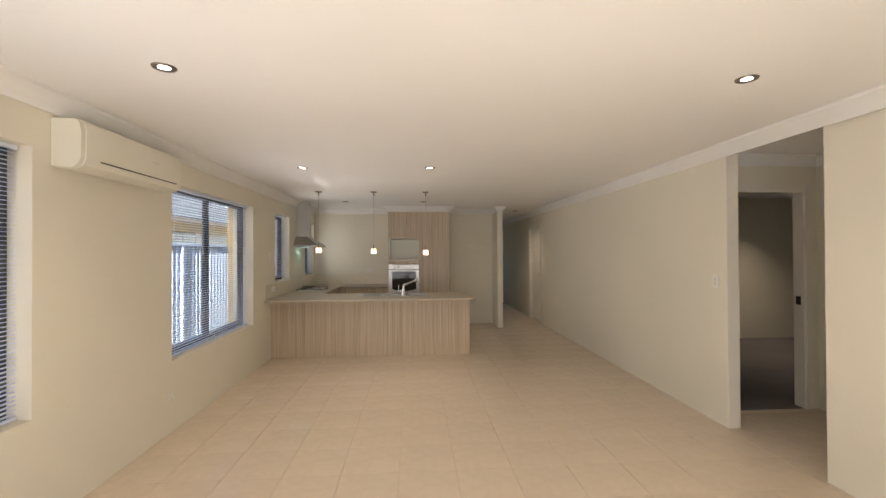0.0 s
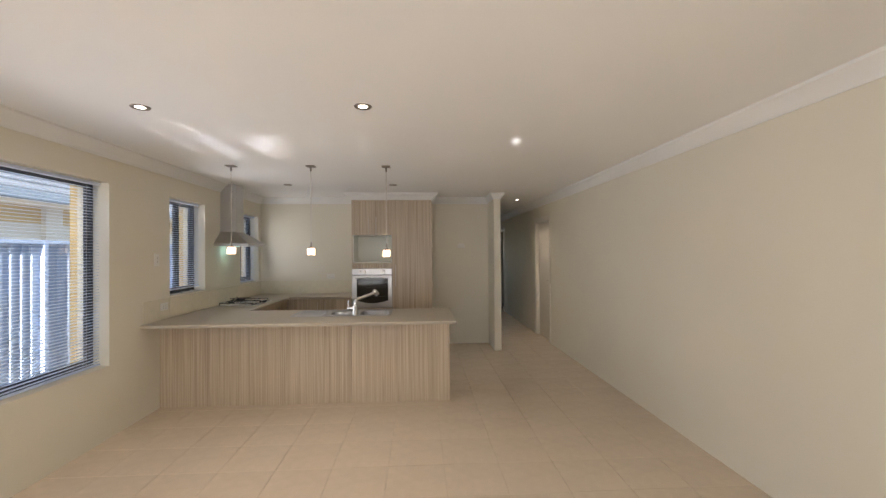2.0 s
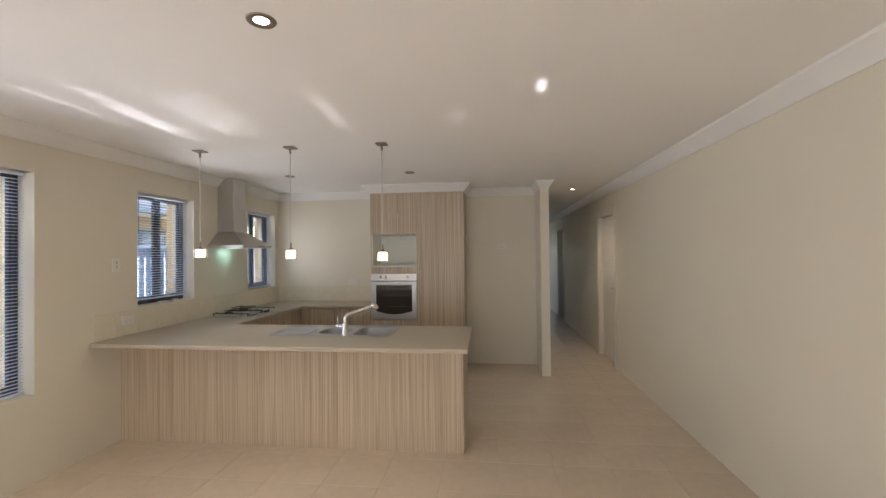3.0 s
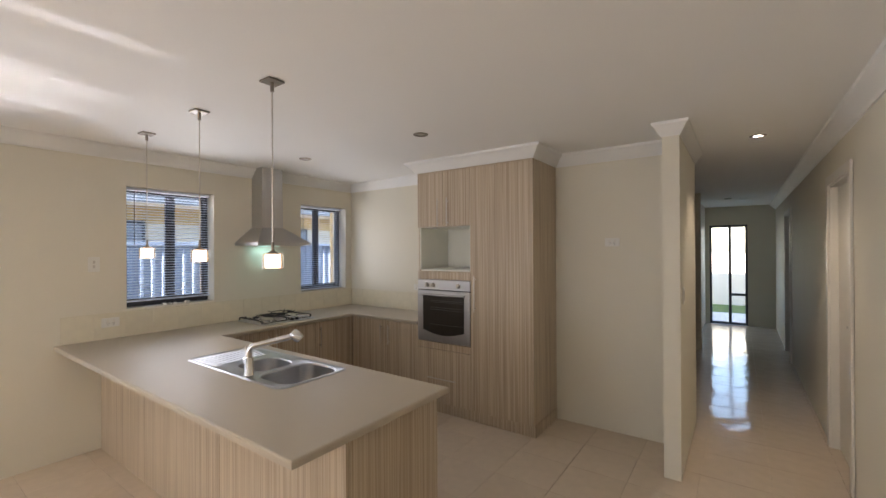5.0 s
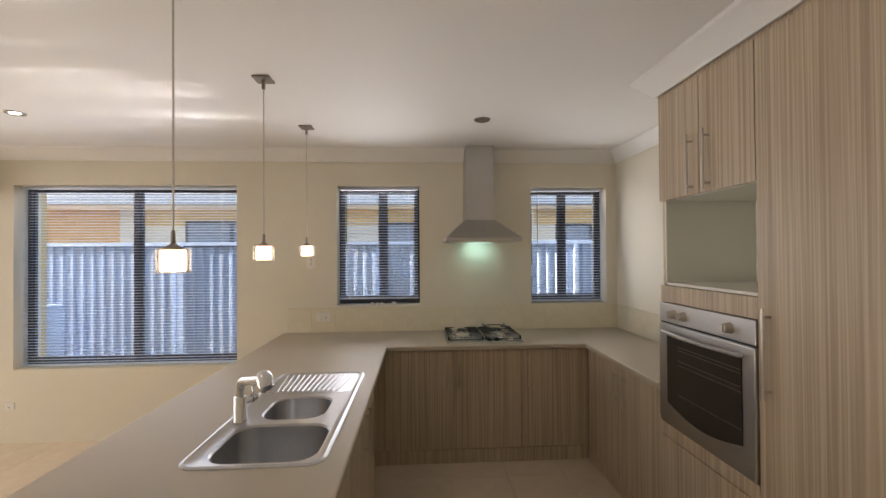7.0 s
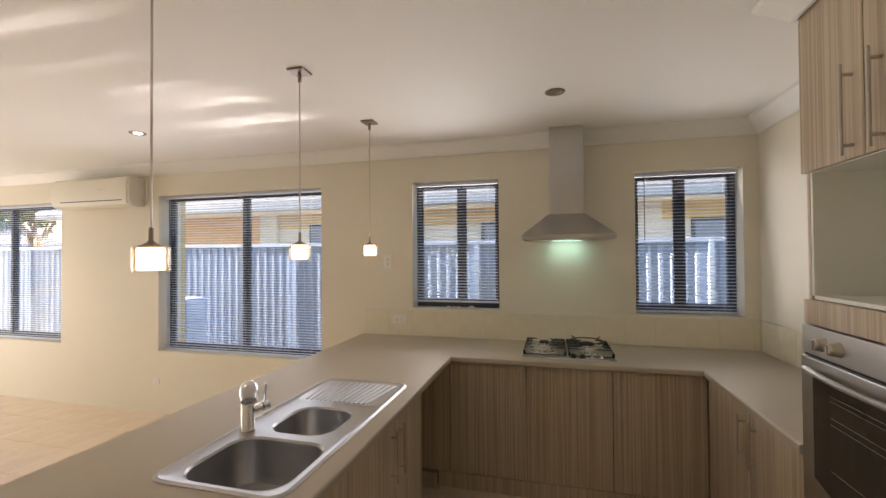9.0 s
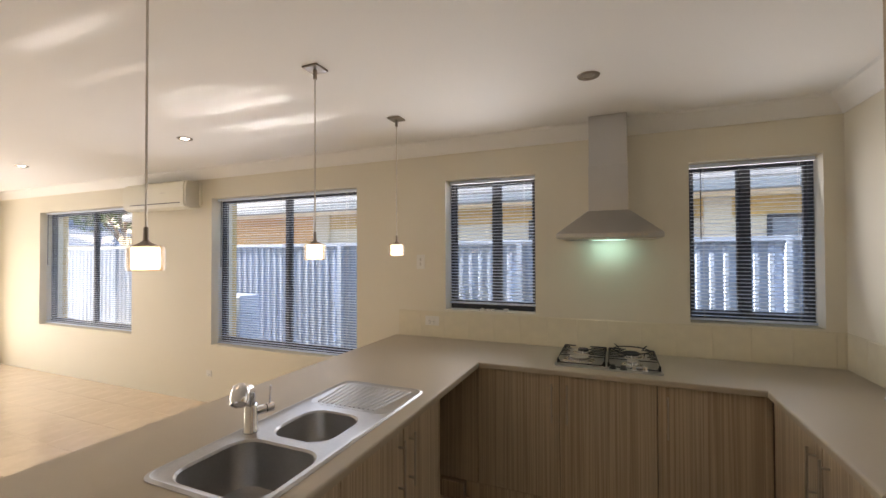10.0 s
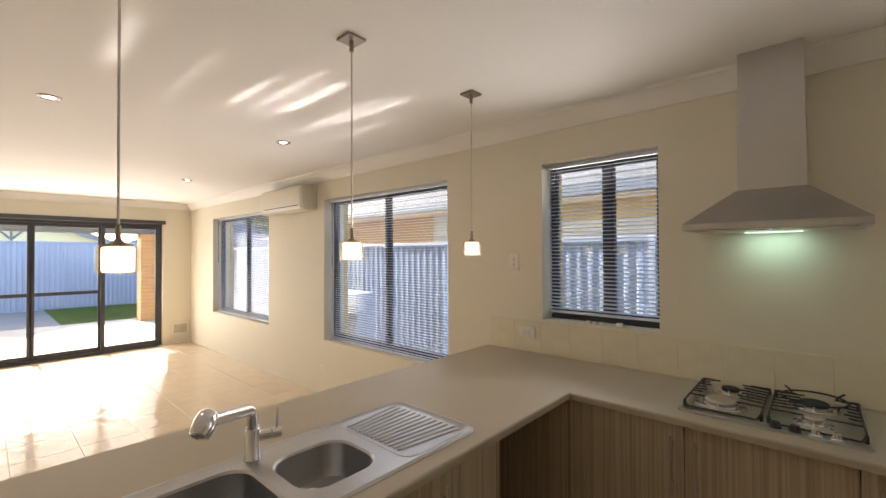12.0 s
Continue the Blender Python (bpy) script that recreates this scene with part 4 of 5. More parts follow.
tap = thing("mixer_tap", "chrome pull-out kitchen mixer tap with side lever", "tap", at=(0.062, 6.549, BT1 + 0.002))
bm = bmesh.new()
lathe(bm, [(0.0, 0.0), (0.028, 0.0), (0.028, 0.006), (0.024, 0.012), (0.024, 0.096), (0.022, 0.100), (0.0, 0.100)], 24)
part("tap_body", bm, CHROME, tap, smooth=True)
bm = bmesh.new()
pts = [Vector((0, 0, 0.096)), Vector((0, 0, 0.126))]
d = Vector((0.76, 0.65, 0)).normalized()
rise = Vector((0, 0, 1))
for i in range(1, 8):
    a = radians(77 * i / 7)
    pts.append(Vector((0, 0, 0.126)) + d * 0.04 * (1 - math.cos(a)) + rise * 0.04 * math.sin(a))
run = (d * math.cos(radians(13)) + rise * math.sin(radians(13))).normalized()
pts.append(pts[-1] + run * 0.205)
for a, b in zip(pts, pts[1:]):
    tube(bm, a, b, 0.0165, n=18)
for q in pts[1:-1]:
    bmesh.ops.create_uvsphere(bm, u_segments=16, v_segments=8, radius=0.0165, matrix=Matrix.Translation(q))
part("spout", bm, CHROME, tap, smooth=True)
tip = pts[-1]
bm = bmesh.new()
nose = (run * 0.75 - rise * 0.9).normalized()
lathe(bm, [(0.0, -0.032), (0.018, -0.031), (0.026, -0.022), (0.029, -0.004), (0.0285, 0.018), (0.024, 0.034), (0.019, 0.036), (0.017, 0.033), (0.0, 0.033)], 22, m=Matrix.Translation(tip + run * 0.026) @ nose.to_track_quat("Z", "Y").to_matrix().to_4x4())
part("spray_head", bm, CHROME, tap, smooth=True)
e = Vector((-0.95, 0.3, 0)).normalized()
bm = bmesh.new()
tube(bm, (0, 0, 0.07), e * 0.055 + Vector((0, 0, 0.07)), 0.0165, n=18)
tube(bm, e * 0.058 + Vector((0, 0, 0.07)), e * 0.085 + Vector((0, 0, 0.07)), 0.0175, n=18)
lever = part("lever_hub", bm, CHROME, tap, smooth=True)
bm = bmesh.new()
tube(bm, e * 0.072 + Vector((0, 0, 0.077)), e * 0.076 + Vector((0, 0, 0.152)), 0.0042, n=10)
part("lever", bm, CHROME, lever, smooth=True)

# ---------------- air conditioner ----------------
AY0, AY1 = 2.79, 3.80
ac = thing("air_conditioner", "cream white split-system air conditioner high on wall", "air conditioner")
prof = [(LW + 0.002, 2.0), (-1.695, 1.992), (-1.66, 2.012), (-1.645, 2.045), (-1.642, 2.20), (-1.653, 2.258), (-1.68, 2.278), (LW + 0.002, 2.278)]
part("casing", prism(bmesh.new(), prof, AY0 + 0.03, AY1 - 0.03, 1), AC_WHITE, ac, smooth=True)
prof2 = [(LW + 0.002, 2.002), (-1.7, 1.995), (-1.667, 2.016), (-1.653, 2.047), (-1.65, 2.198), (-1.661, 2.252), (-1.687, 2.272), (LW + 0.002, 2.272)]
for a, b in ((AY0, AY0 + 0.03), (AY1 - 0.03, AY1)):
    part("end_cap", prism(bmesh.new(), prof2, a, b, 1), AC_WHITE, ac, smooth=True)
part("louvre", boxed(-1.675, -1.641, AY0 + 0.14, AY1 - 0.08, 2.046, 2.053), DARK, ac, "dark air outlet gap")
part("panel_seam", boxed(-1.675, -1.641, AY0 + 0.04, AY1 - 0.04, 2.196, 2.199), TRIM, ac)
part("mount_strip", boxed(LW + 0.001, LW + 0.022, AY1 + 0.002, AY1 + 0.03, 2.03, 2.262, bevel=0.003), AC_WHITE, ac, "cream pipe cover strip")
part("badge", boxed(-1.645, -1.641, 3.42, 3.50, 2.155, 2.162), NICKEL, ac)

# ---------------- lights ----------------


def downlight(x, y, lit=True):
    label = "round recessed downlight with bronze rim, " + ("lit" if lit else "switched off")
    dl = thing("downlight", label, "downlight", "ceiling downlights", (x, y, TOP))
    bm = bmesh.new()
    lathe(bm, [(0.027, -0.001), (0.031, -0.004), (0.044, -0.007), (0.052, -0.005), (0.055, 0.0)], 28)
    part("rim", bm, BRONZE, dl, "dull bronze rim", True)
    bm = bmesh.new()
    lathe(bm, [(0.0, -0.0035), (0.016, -0.0035), (0.024, -0.003), (0.029, -0.001)], 24)
    part("lamp", bm, SPOT if lit else REFLECTOR, dl, "glowing lamp" if lit else "unlit reflector lamp", True)
    if lit:
        s = new("downlight_lamp", bpy.data.lights.new("downlight_lamp", "SPOT"))
        s.data.energy, s.data.spot_size, s.data.spot_blend, s.data.shadow_soft_size, s.data.color = 3.2 * lit, radians(110), 0.9, 0.045, (1.0, 0.86, 0.68)
        s.matrix_world = look((x, y, TOP - 0.02), (x, y, 0))
    return dl


for x, y, on in ((-0.968, 2.389, True), (1.973, 2.36, True), (-0.944, 4.775, True), (0.40, 4.717, True), (-1.017, 0.394, True), (-0.971, 7.683, False), (0.393, 7.683, False), (2.416, 9.229, 1.0), (2.15, 13.89, False), (5.6, 6.2, 2.2)):
    downlight(x, y, on)


def pendant(x, y, up):
    p = thing("pendant_light", "small glass pendant light on a nickel rod, lit", "pendant light", "pendants over the peninsula", (x, y, TOP))
    bm = bmesh.new()
    box(bm, -0.043, 0.043, -0.043, 0.043, -0.011, -0.0005, bevel=0.002)
    tube(bm, (0, 0, -0.055), (0, 0, -0.011), 0.009, n=12)
    part("ceiling_rose", bm, BRONZE, p, "square dull bronze plate")
    part("rod", tube(bmesh.new(), (0, 0, -0.81 + up), (0, 0, -0.05), 0.0035, n=8), NICKEL, p)
    hang = Matrix.Translation((0, 0, up))
    bm = bmesh.new()
    lathe(bm, [(0.004, -0.806), (0.0065, -0.809), (0.0075, -0.846), (0.012, -0.852), (0.024, -0.859), (0.033, -0.862), (0.033, -0.866), (0.0, -0.866)], 20, m=hang)
    part("cap", bm, BRONZE, p, "dull bronze cap", True)
    bm = bmesh.new()
    lathe(bm, [(0.0, -0.868), (0.034, -0.868), (0.037, -0.873), (0.037, -0.930), (0.034, -0.936), (0.0, -0.937)], 24, m=hang)
    part("frosted_core", bm, LIT, p, "glowing frosted glass", True)
    bm = bmesh.new()
    lathe(bm, [(0.02, -0.862), (0.045, -0.863), (0.0495, -0.867), (0.050, -0.876), (0.050, -0.934), (0.0475, -0.940), (0.045, -0.940), (0.0465, -0.931), (0.0465, -0.875), (0.044, -0.869), (0.02, -0.867)], 28, m=hang)
    cup = part("glass_cup", bm, CUP_GLASS, p, "clear outer glass", True)
    cup.visible_shadow = False
    lamp = new("pendant_lamp", bpy.data.lights.new("pendant_lamp", "POINT"))
    lamp.data.energy, lamp.data.shadow_soft_size, lamp.data.color = 2.2, 0.036, (1.0, 0.86, 0.66)
    lamp.location = (x, y, TOP - 0.903 + up)
    return p


for x, y, up in ((-1.165, 6.485, 0.04), (-0.369, 6.485, 0.024), (0.398, 6.485, 0.0)):
    pendant(x, y, up)

# ---------------- switches, outlets, vent ----------------


def plate(name, centre, across, up, wall_axis, side, label, category, rockers=2, upright=False, holes=0):
    """A wall plate with rockers; side is the way its face looks along the wall's axis."""
    cx, cy, cz = centre
    p = thing(name, label, category, "", centre)

    def bit(u0, u1, v0, v1, d0, d1, bevel=0.0015):
        lo, hi = sorted((side * d0, side * d1))
        return boxed(lo, hi, u0, u1, v0, v1, bevel=bevel) if wall_axis == "x" else boxed(u0, u1, lo, hi, v0, v1, bevel=bevel)
    part("plate", bit(-across / 2, across / 2, -up / 2, up / 2, 0.0005, 0.008, 0.003), PLASTIC, p)
    for i in range(rockers):
        f = (i + 0.5) / rockers - 0.5
        u, v = (0, f * up * 0.6) if upright else (f * across * 0.7, up * 0.12 if holes else 0)
        part("rocker", bit(u - 0.007, u + 0.007, v - 0.012, v + 0.012, 0.008, 0.012), NICKEL if upright else TRIM, p, "small rocker switch")
    for i in range(holes):
        f = (i + 0.5) / holes - 0.5
        for du, dv in ((-0.007, -0.006), (0.007, -0.006), (0, -0.02)):
            u, v = f * across * 0.62 + du, dv
            part("socket_slot", bit(u - 0.0015, u + 0.0015, v - 0.004, v + 0.004, 0.008, 0.0086, 0), DARK, p)
    return p


plate("light_switch", (LW, 6.349, 1.451), 0.074, 0.116, "x", 1, "white double light switch on the cream wall", "light switch", 2, True)
plate("power_outlet", (LW + 0.008, 6.452, 0.985), 0.118, 0.074, "x", 1, "white double power outlet on the tiled splashback", "power outlet", 2, False, 2)
plate("power_outlet", (LW, 3.945, 0.302), 0.074, 0.06, "x", 1, "small white outlet low on the wall under the window", "power outlet", 0, False, 1)
plate("light_switch", (RW, 3.782, 1.234), 0.074, 0.116, "x", -1, "white double light switch near the alcove corner", "light switch", 2, True)
plate("power_outlet", (1.418, BACK, 1.608), 0.118, 0.07, "y", -1, "white power outlet in the fridge recess", "power outlet", 2, False, 2)
plate("light_switch", (HALL_L, 8.60, 1.225), 0.074, 0.116, "x", 1, "white light switch on the hall side of the nib wall", "light switch", 3, True)
plate("power_outlet", (-0.70, BACK, 1.125), 0.118, 0.07, "y", -1, "white double power outlet above the bench", "power outlet", 2, False, 2)
for dy, w_ in ((0.29, 0.028), (0.335, 0.024), (0.375, 0.024), (0.475, 0.036)):
    st = thing("window_stay", "small white plastic catch lying on the window sill", "window catch", "sill catches")
    part("catch", boxed(LW - 0.05, LW - 0.02, W3[0] + dy - w_ / 2, W3[0] + dy + w_ / 2, W3[2] + 0.0005, W3[2] + 0.004 + 0.5 * w_, bevel=0.004), PLASTIC, st)
vent = thing("wall_vent", "cream slatted wall vent low beside the sliding door", "vent", at=(-1.655, FRONT, 0.255))
for a in ((-0.12, 0.12, 0.075, 0.095), (-0.12, 0.12, -0.095, -0.075), (-0.12, -0.1, -0.075, 0.075), (0.1, 0.12, -0.075, 0.075)):
    part("frame", boxed(a[0], a[1], 0.0005, 0.012, a[2], a[3], bevel=0.002), PLASTIC, vent)
part("backing", boxed(-0.1, 0.1, 0.0006, 0.002, -0.075, 0.075), WOOD_EDGE, vent)
for i in range(9):
    z = -0.066 + i * 0.0165
    part("slat", boxed(-0.1, 0.1, 0.002, 0.009, z - 0.004, z + 0.004, bevel=0.001), AC_WHITE, vent)

# ---------------- outdoors ----------------
ground = structure("ground", boxed(-300, 300, -300, 300, -0.5, -0.10), GRAVEL, "pale sandy ground round the house", "ground")
structure("pavement", boxed(-2.3, 5.5, -4.6, FRONT - 0.25, -0.099, -0.03), PAVING, "pale concrete paving under the patio roof", "pavement")
# The fence's shade on this strip is put into its dark colour.
structure("yard_path", boxed(-0.55, 6.5, -8.6, -4.6, -0.099, -0.045), SHADED_PAVE, "concrete yard strip before the back fence, fence shade in its colour", "pavement")
structure("lawn", boxed(-3.2, -0.55, -8.6, -4.6, -0.099, -0.04), GRASS, "small lawn before the back fence", "lawn")
bm = bmesh.new()
for i in range(9000):
    x, y = random.uniform(-3.2, -0.55), random.uniform(-8.6, -4.6)
    a, h_ = random.uniform(0, 6.28), random.uniform(0.02, 0.05)
    dx, dy = 0.006 * math.cos(a), 0.006 * math.sin(a)
    bm.faces.new([bm.verts.new(p) for p in ((x - dx, y - dy, -0.041), (x + dx, y + dy, -0.041), (x + random.uniform(-0.02, 0.02), y + random.uniform(-0.02, 0.02), -0.04 + h_))])
tagged(part("grass", bm, BLADE), "short green lawn grass", "grass", "", "stuff")
structure("patio_ceiling", boxed(LW - 0.5, 5.6, -4.30, FRONT - 0.25, 2.32, 2.40), RENDER, "pale patio ceiling outside the sliding door", "ceiling")
structure("patio_beam", boxed(LW - 0.5, 5.6, -4.30, -4.12, 2.02, 2.32), GUTTER, "slate patio beam and gutter edge", "beam")
pier = thing("brick_pier", "cream orange brick pier of the patio", "pier")
part("shaft", boxed(-2.22, -1.86, -4.28, -3.92, -0.10, 2.019, bevel=0.004), BRICK_Y, pier)


cond = thing("outdoor_condenser", "pale air-conditioner condenser box beside the fence", "condenser", at=(-2.75, 3.1, -0.1))
part("casing", boxed(-0.16, 0.16, -0.38, 0.38, 0.08, 1.1, bevel=0.015), FENCE, cond)
for i in range(14):
    part("grille_bar", boxed(0.161, 0.169, -0.30, 0.30, 0.30 + i * 0.05, 0.312 + i * 0.05), SLAT, cond)
for y_ in (-0.3, 0.3):
    part("foot", boxed(-0.16, 0.16, y_ - 0.03, y_ + 0.03, 0.0, 0.079), DARK, cond)


def fence_run(name, start, along, panels, top, label):
    """Ribbed steel sheet fence; each panel is a part with its rails and posts."""
    f = thing(name, label, "fence")
    f["kind"] = "structure"
    a = Vector((*start, 0))
    u = Vector((*along, 0)).normalized()
    nrm = Vector((u.y, -u.x, 0))
    L, pitch = 2.35, 0.112
    bm = bmesh.new()
    xs_ = []
    s = 0.03
    while s < L - 0.05:
        xs_ += [(s, 0.0), (s + 0.044, 0.0), (s + 0.058, 0.022), (s + 0.088, 0.022), (s + 0.102, 0.0)]
        s += pitch
    for (s0, d0), (s1, d1) in zip(xs_, xs_[1:]):
        vs = [u * s0 + nrm * d0, u * s1 + nrm * d1]
        bm.faces.new([bm.verts.new(p) for p in ((vs[0].x, vs[0].y, -0.04), (vs[1].x, vs[1].y, -0.04), (vs[1].x, vs[1].y, top), (vs[0].x, vs[0].y, top))])
    bmesh.ops.remove_doubles(bm, verts=bm.verts, dist=0.0005)
    bmesh.ops.solidify(bm, geom=bm.faces[:], thickness=0.002)
    sheet = mesh_of("fence_panel", bm, FENCE)

    def stick(s0, s1, d0, d1, z0, z1):
        bm = bmesh.new()
        box(bm, s0, s1, d0, d1, z0, z1, bevel=0.003)
        bmesh.ops.transform(bm, matrix=Matrix(((u.x, nrm.x, 0, 0), (u.y, nrm.y, 0, 0), (0, 0, 1, 0), (0, 0, 0, 1))), verts=bm.verts)
        bmesh.ops.recalc_face_normals(bm, faces=bm.faces)
        return bm
    rail = mesh_of("rail", stick(0, L, -0.01, 0.05, top - 0.03, top + 0.012), FENCE)
    low_rail = mesh_of("rail", stick(0, L, -0.01, 0.05, -0.06, -0.02), FENCE)
    post = mesh_of("post", stick(-0.025, 0.025, -0.012, 0.052, -0.10, top + 0.014), FENCE)
    for i in range(panels):
        m = Matrix.Translation(a + u * i * L)
        piece("fence_panel", sheet, f, m)
        piece("rail", rail, f, m)
        piece("rail", low_rail, f, m)
        piece("post", post, f, m)
    return f


fence_run("side_fence", (-3.3, -9.61), (0, 1), 12, 1.65, "blue-grey ribbed steel side fence")
fence_run("bedroom_fence", (4.9, 8.8), (1, 0), 3, 1.65, "blue-grey ribbed steel fence outside the bedroom")
fence_run("back_fence", (8.4, -8.7), (-1, 0), 5, 1.93, "blue-grey ribbed steel back fence")


def roof_sheet(bm, eave_a, eave_b, ridge_a, ridge_b, rows):
    """Courses of roof tiles, each lapped a little over the one below."""
    ea, eb, ra, rb = map(Vector, (eave_a, eave_b, ridge_a, ridge_b))
    for i in range(rows):
        f0, f1 = i / rows, (i + 1) / rows
        a, b, c, d_ = ea.lerp(ra, f0), eb.lerp(rb, f0), eb.lerp(rb, f1), ea.lerp(ra, f1)
        up = Vector((0, 0, 0.03))
        lo = [bm.verts.new(p) for p in (a, b, c, d_)]
        hi = [bm.verts.new(p) for p in (a + up, b + up, c + up * 0.2, d_ + up * 0.2)]
        bm.faces.new(lo), bm.faces.new(hi)
        for k in range(4):
            bm.faces.new((lo[k], lo[(k + 1) % 4], hi[(k + 1) % 4], hi[k]))
    bmesh.ops.recalc_face_normals(bm, faces=bm.faces)
    return bm


house = thing("neighbour_house", "cream brick neighbour house with dark tiled roof beyond the fence", "house")
part("wall", boxed(-11, -5.05, 2.62, 13, -0.1, 1.98), RENDER, house, "cream rendered wall")
part("wall", boxed(-11, -5.05, -1.6, 2.60, -0.1, 2.24), BRICK_O, house, "orange brick wall")
part("frieze", boxed(-11, -5.045, 2.62, 13, 1.982, 2.24), BRICK_L, house, "yellow brick band under the eave")
part("pilaster", boxed(-5.05, -4.97, 2.62, 2.95, -0.1, 2.235), RENDER, house)
part("pilaster", boxed(-5.05, -4.97, 8.85, 9.15, -0.1, 2.235), RENDER, house)
part("eave_soffit", boxed(-5.05, -4.50, -2.0, 13.4, 2.24, 2.27), RENDER, house)
part("gutter", boxed(-4.50, -4.38, -2.0, 13.4, 2.24, 2.36, bevel=0.01), GUTTER, house)
part("roof", roof_sheet(bmesh.new(), (-4.40, -2.0, 2.36), (-4.40, 13.4, 2.36), (-8.2, -2.0, 4.2), (-8.2, 13.4, 4.2), 12), ROOF, house)
for a, b, z0_, z1_ in ((3.57, 5.0, 1.0, 2.05), (6.6, 7.8, 1.0, 2.02), (9.53, 10.7, 1.0, 2.0)):
    w_ = part("window", boxed(-5.052, -5.03, a, b, z0_, z1_), FRAME, house, "dark framed window")
    mid = (a + b) / 2
    for p, q in ((a + 0.05, mid - 0.03), (mid + 0.03, b - 0.05)):
        part("pane", boxed(-5.029, -5.024, p, q, z0_ + 0.05, z1_ - 0.05), FAR_PANE, w_)
far = thing("neighbour_house", "pale yellow gabled house with grey roof behind back fence", "house")
part("wall", boxed(-2.4, 4.6, -19, -12, -0.1, 2.1), YELLOW, far)
part("gable", prism(bmesh.new(), [(-2.4, 2.1), (4.6, 2.1), (1.1, 3.45)], -12.2, -12.0, 1), YELLOW, far, "pale yellow gable end")
bm = bmesh.new()
roof_sheet(bm, (-2.9, -19, 1.95), (-2.9, -11.6, 1.95), (1.1, -19, 3.52), (1.1, -11.6, 3.52), 10)
roof_sheet(bm, (5.1, -11.6, 1.95), (5.1, -19, 1.95), (1.1, -11.6, 3.52), (1.1, -19, 3.52), 10)
part("roof", bm, ROOF_GREY, far)
for a, b in (((-2.9, 1.93), (1.1, 3.50)), ((5.1, 1.93), (1.1, 3.50))):
    part("barge_board", prism(bmesh.new(), [a, b, (b[0], b[1] - 0.16), (a[0], a[1] - 0.16)], -11.62, -11.58, 1), GUTTER, far)
part("truss_post", boxed(-0.03, 0.03, -11.99, -11.95, 2.0, 2.9), GUTTER, far)
for a, b in ((-0.62, -0.03), (0.62, 0.03)):
    part("truss_brace", tube(bmesh.new(), (a, -11.97, 2.75), (b, -11.97, 2.1), 0.03, n=6), GUTTER, far)
gable = thing("neighbour_house", "grey roofed house further along the back fence", "house")
part("wall", boxed(-12, -3.9, -18, -14, -0.1, 2.0), RENDER, gable)
part("roof", roof_sheet(bmesh.new(), (-13, -13.7, 1.95), (-3.3, -13.7, 1.95), (-11, -16.5, 3.6), (-6.6, -16.5, 3.6), 10), ROOF_BLUE, gable)


def tree(x, y, height, spread, label):
    tr = thing("tree", label, "tree", "", (x, y, -0.1))
    bm = bmesh.new()
    tube(bm, (0, 0, 0), (0.05, 0, height * 0.5), 0.14, 0.09, 10)
    tips = []
    for i in range(9):
        a = i * 2.4
        p = Vector((0.05, 0, height * random.uniform(0.35, 0.5)))
        q = Vector((math.cos(a) * spread * random.uniform(0.4, 0.8), math.sin(a) * spread * random.uniform(0.4, 0.8), height * random.uniform(0.6, 0.95)))
        tube(bm, p, q, 0.035, 0.01, 7)
        tips.append(q)
    part("trunk", bm, BARK, tr, smooth=True)
    verts, faces = [], []
    for i in range(9000):
        c = random.choice(tips) + Vector((random.gauss(0, 0.3), random.gauss(0, 0.3), random.gauss(0, 0.28))) * spread * 0.55
        e = Euler((random.uniform(0, 6.28), random.uniform(0, 6.28), 0)).to_matrix()
        k = len(verts)
        s = random.uniform(0.035, 0.07)
        verts += [c + e @ Vector(p) * s for p in ((-1.4, 0, 0), (0, 0.6, 0.12), (1.4, 0, 0), (0, -0.6, 0.12))]
        faces.append((k, k + 1, k + 2, k + 3))
    me = bpy.data.meshes.new("crown")
    me.from_pydata([tuple(v) for v in verts], [], faces)
    me.materials.append(LEAF)
    crown = new("crown", me)
    crown.parent = tr
    return tr


tree(-6.0, -4.6, 4.2, 1.6, "leafy green garden tree beyond the side fence")
yard = structure("front_wall", boxed(-3, 7, 19.6, 19.75, -0.1, 1.45), RENDER, "white front boundary wall beyond the entry", "wall")
structure("front_lawn", boxed(-2, 6, 17.6, 19.6, -0.099, -0.05), GRASS, "front lawn seen through the entry door", "lawn")
structure("porch", boxed(0.5, 4, HALL_END + 0.15, 17.6, -0.099, -0.02), PAVING, "concrete porch at the entry", "pavement")

# ---------------- splashback tiles, floor tiles ----------------
splash_w = structure("splashback_west", boxed(LW + 0.0005, LW + 0.003, 6.15, BACK - 0.001, BT1, 1.06), SPLASH, "cream glazed tile splashback behind the cooktop", "splashback")
splash_n = structure("splashback_north", boxed(LW + 0.009, -0.288, BACK - 0.003, BACK - 0.0005, BT1, 1.06), SPLASH, "cream glazed tile splashback behind the bench", "splashback")
sy = [6.15 + 0.2 * i for i in range(15)] + [BACK - 0.01]
unit_tile = {}


def tile_mesh(w_, h_, t_, material, name="tile"):
    key = (round(w_, 3), round(h_, 3), t_, name)
    if key not in unit_tile:
        unit_tile[key] = mesh_of(name, boxed(-w_ / 2, w_ / 2, -h_ / 2, h_ / 2, 0, t_, bevel=0.0012, segments=1), material)
    return unit_tile[key]


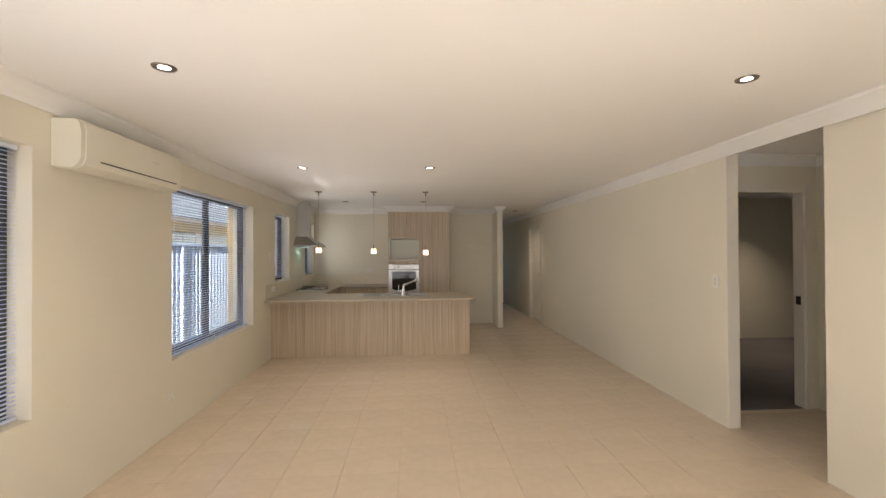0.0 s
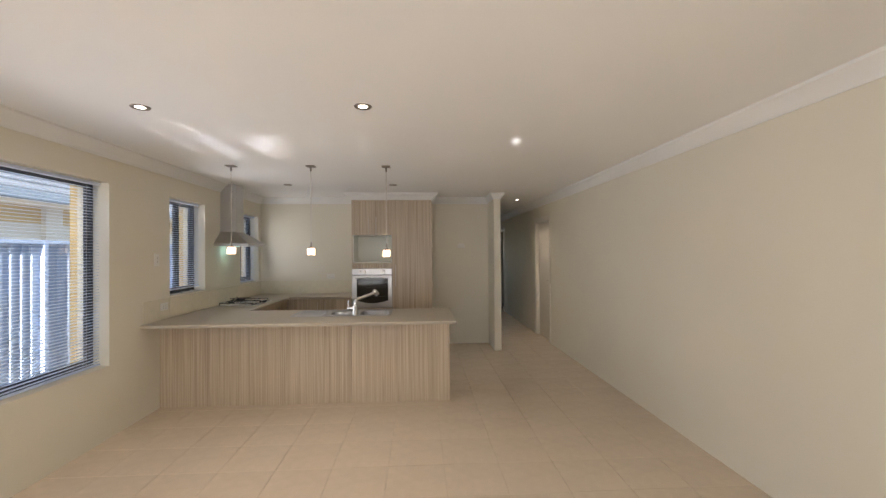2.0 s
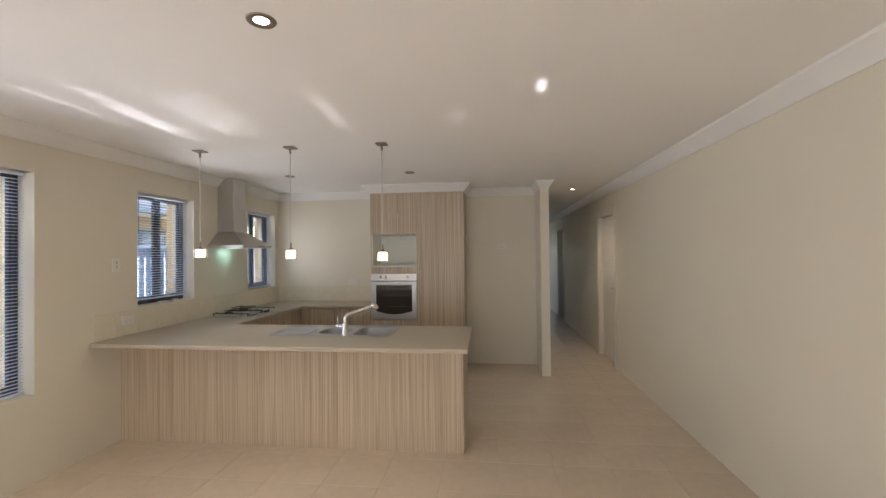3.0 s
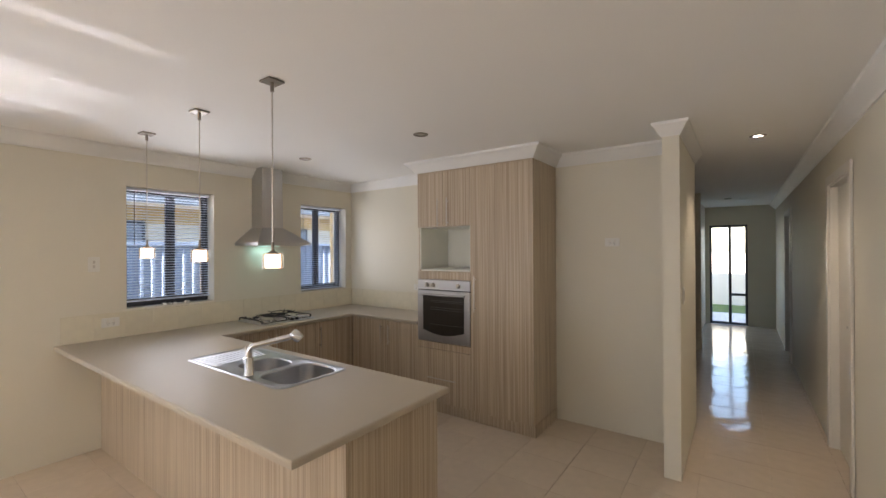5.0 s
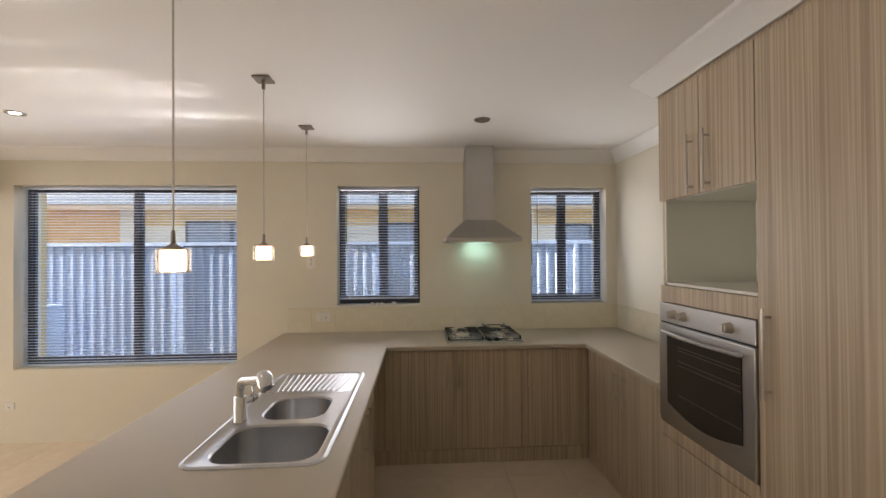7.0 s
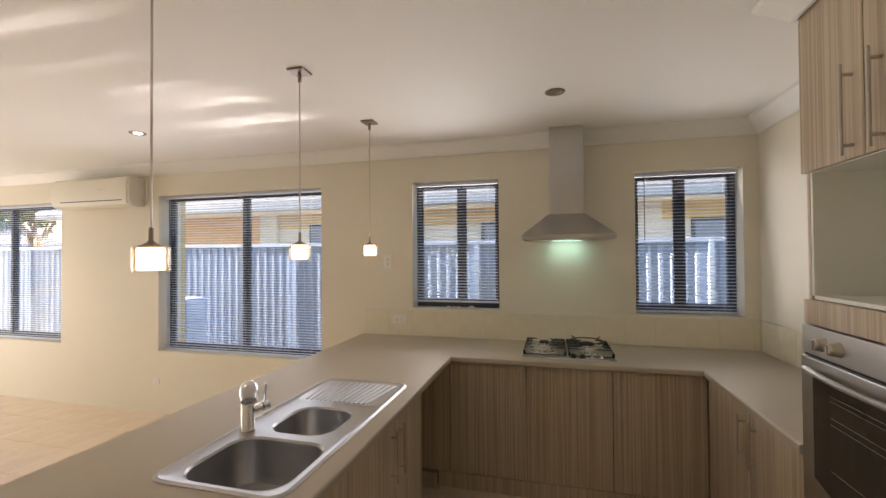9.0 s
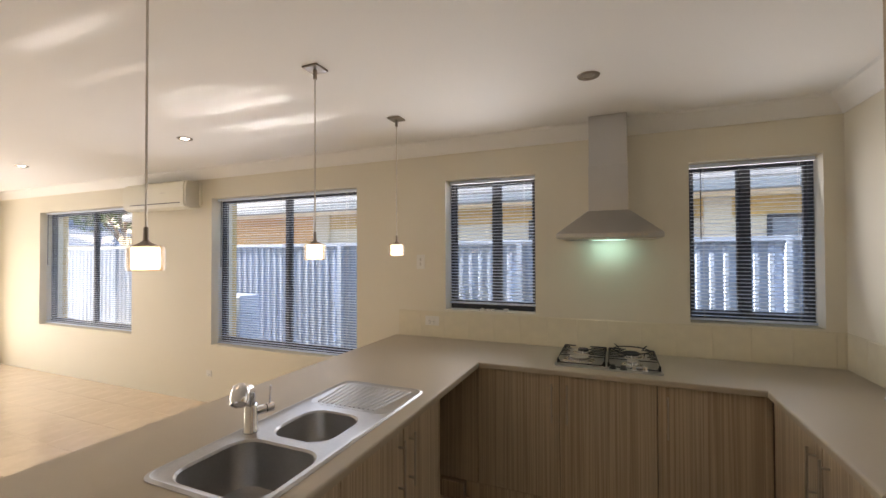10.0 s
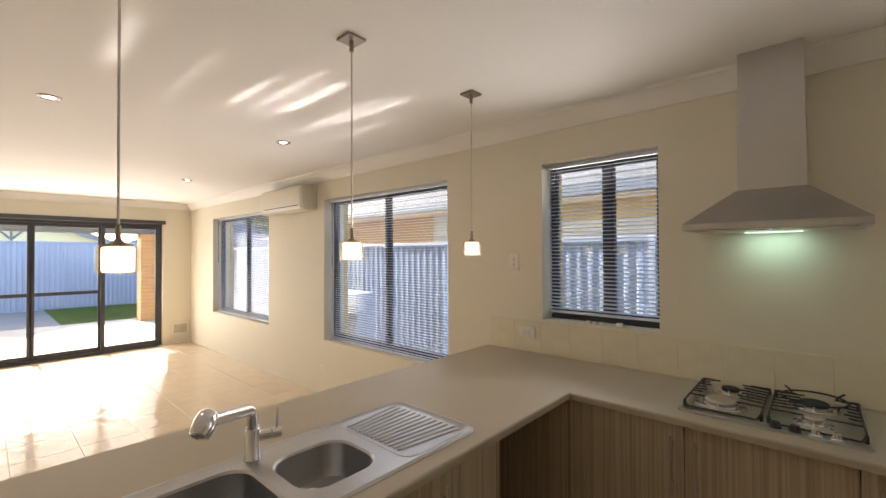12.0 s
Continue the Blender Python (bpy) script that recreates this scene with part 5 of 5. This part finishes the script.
for a, b in zip(sy, sy[1:]):
    if b - a > 0.03:
        piece("tile", tile_mesh(b - a - 0.002, 0.198, 0.004, SPLASH, "wall_tile"), splash_w, Matrix.Translation((LW + 0.002, (a + b) / 2, (BT1 + 1.062) / 2)) @ Matrix(((0, 0, 1, 0), (1, 0, 0, 0), (0, 1, 0, 0), (0, 0, 0, 1))))
sx = [LW + 0.01 + 0.2 * i for i in range(8)] + [-0.288]
for a, b in zip(sx, sx[1:]):
    if b - a > 0.03:
        piece("tile", tile_mesh(b - a - 0.002, 0.198, 0.004, SPLASH, "wall_tile"), splash_n, Matrix.Translation(((a + b) / 2, BACK - 0.002, (BT1 + 1.062) / 2)) @ Matrix(((1, 0, 0, 0), (0, 0, -1, 0), (0, 1, 0, 0), (0, 0, 0, 1))))

P, X0, Y0 = 0.39, 0.51, 0.05
rest = bmesh.new()


def clip(a, lo, hi):
    return max(lo, min(hi, a))


count = 0
for j in range(-2, 42):
    for i in range(-7, 10):
        ax, bx, ay, by = X0 + i * P, X0 + (i + 1) * P, Y0 + j * P, Y0 + (j + 1) * P
        ax, bx, ay, by = clip(ax, LW, 4.06), clip(bx, LW, 4.06), clip(ay, FRONT, HALL_END), clip(by, FRONT, HALL_END)
        if bx - ax < 0.02 or by - ay < 0.02 or (ay > 9.05 and bx < 0.4) or (ax > 3.3 and not 2.3 < by < 4.2):
            continue
        if ay >= 3.8 and ax >= 3.03:
            continue
        g = 0.001
        near = ay < 8.6 and ax < RW and not (ax < -1.3 and ay > 6.3)
        if near and count < 300:
            count += 1
            piece("tile", tile_mesh(bx - ax - 2 * g, by - ay - 2 * g, 0.005, TILE), floor, pose((ax + bx) / 2, (ay + by) / 2, -0.005, random.gauss(0, 0.025), random.gauss(0, 0.025), 0))
        else:
            vs = [rest.verts.new(p) for p in ((ax + g, ay + g, -0.0), (bx - g, ay + g, -0.0), (bx - g, by - g, -0.0), (ax + g, by - g, -0.0))]
            rest.faces.new(vs)
            ds = [rest.verts.new(v.co - Vector((0, 0, 0.005))) for v in vs]
            for k in range(4):
                rest.faces.new((vs[k], ds[k], ds[(k + 1) % 4], vs[(k + 1) % 4]))
bmesh.ops.recalc_face_normals(rest, faces=rest.faces)
tagged(part("far_tiles", rest, TILE, floor), kind="stuff")
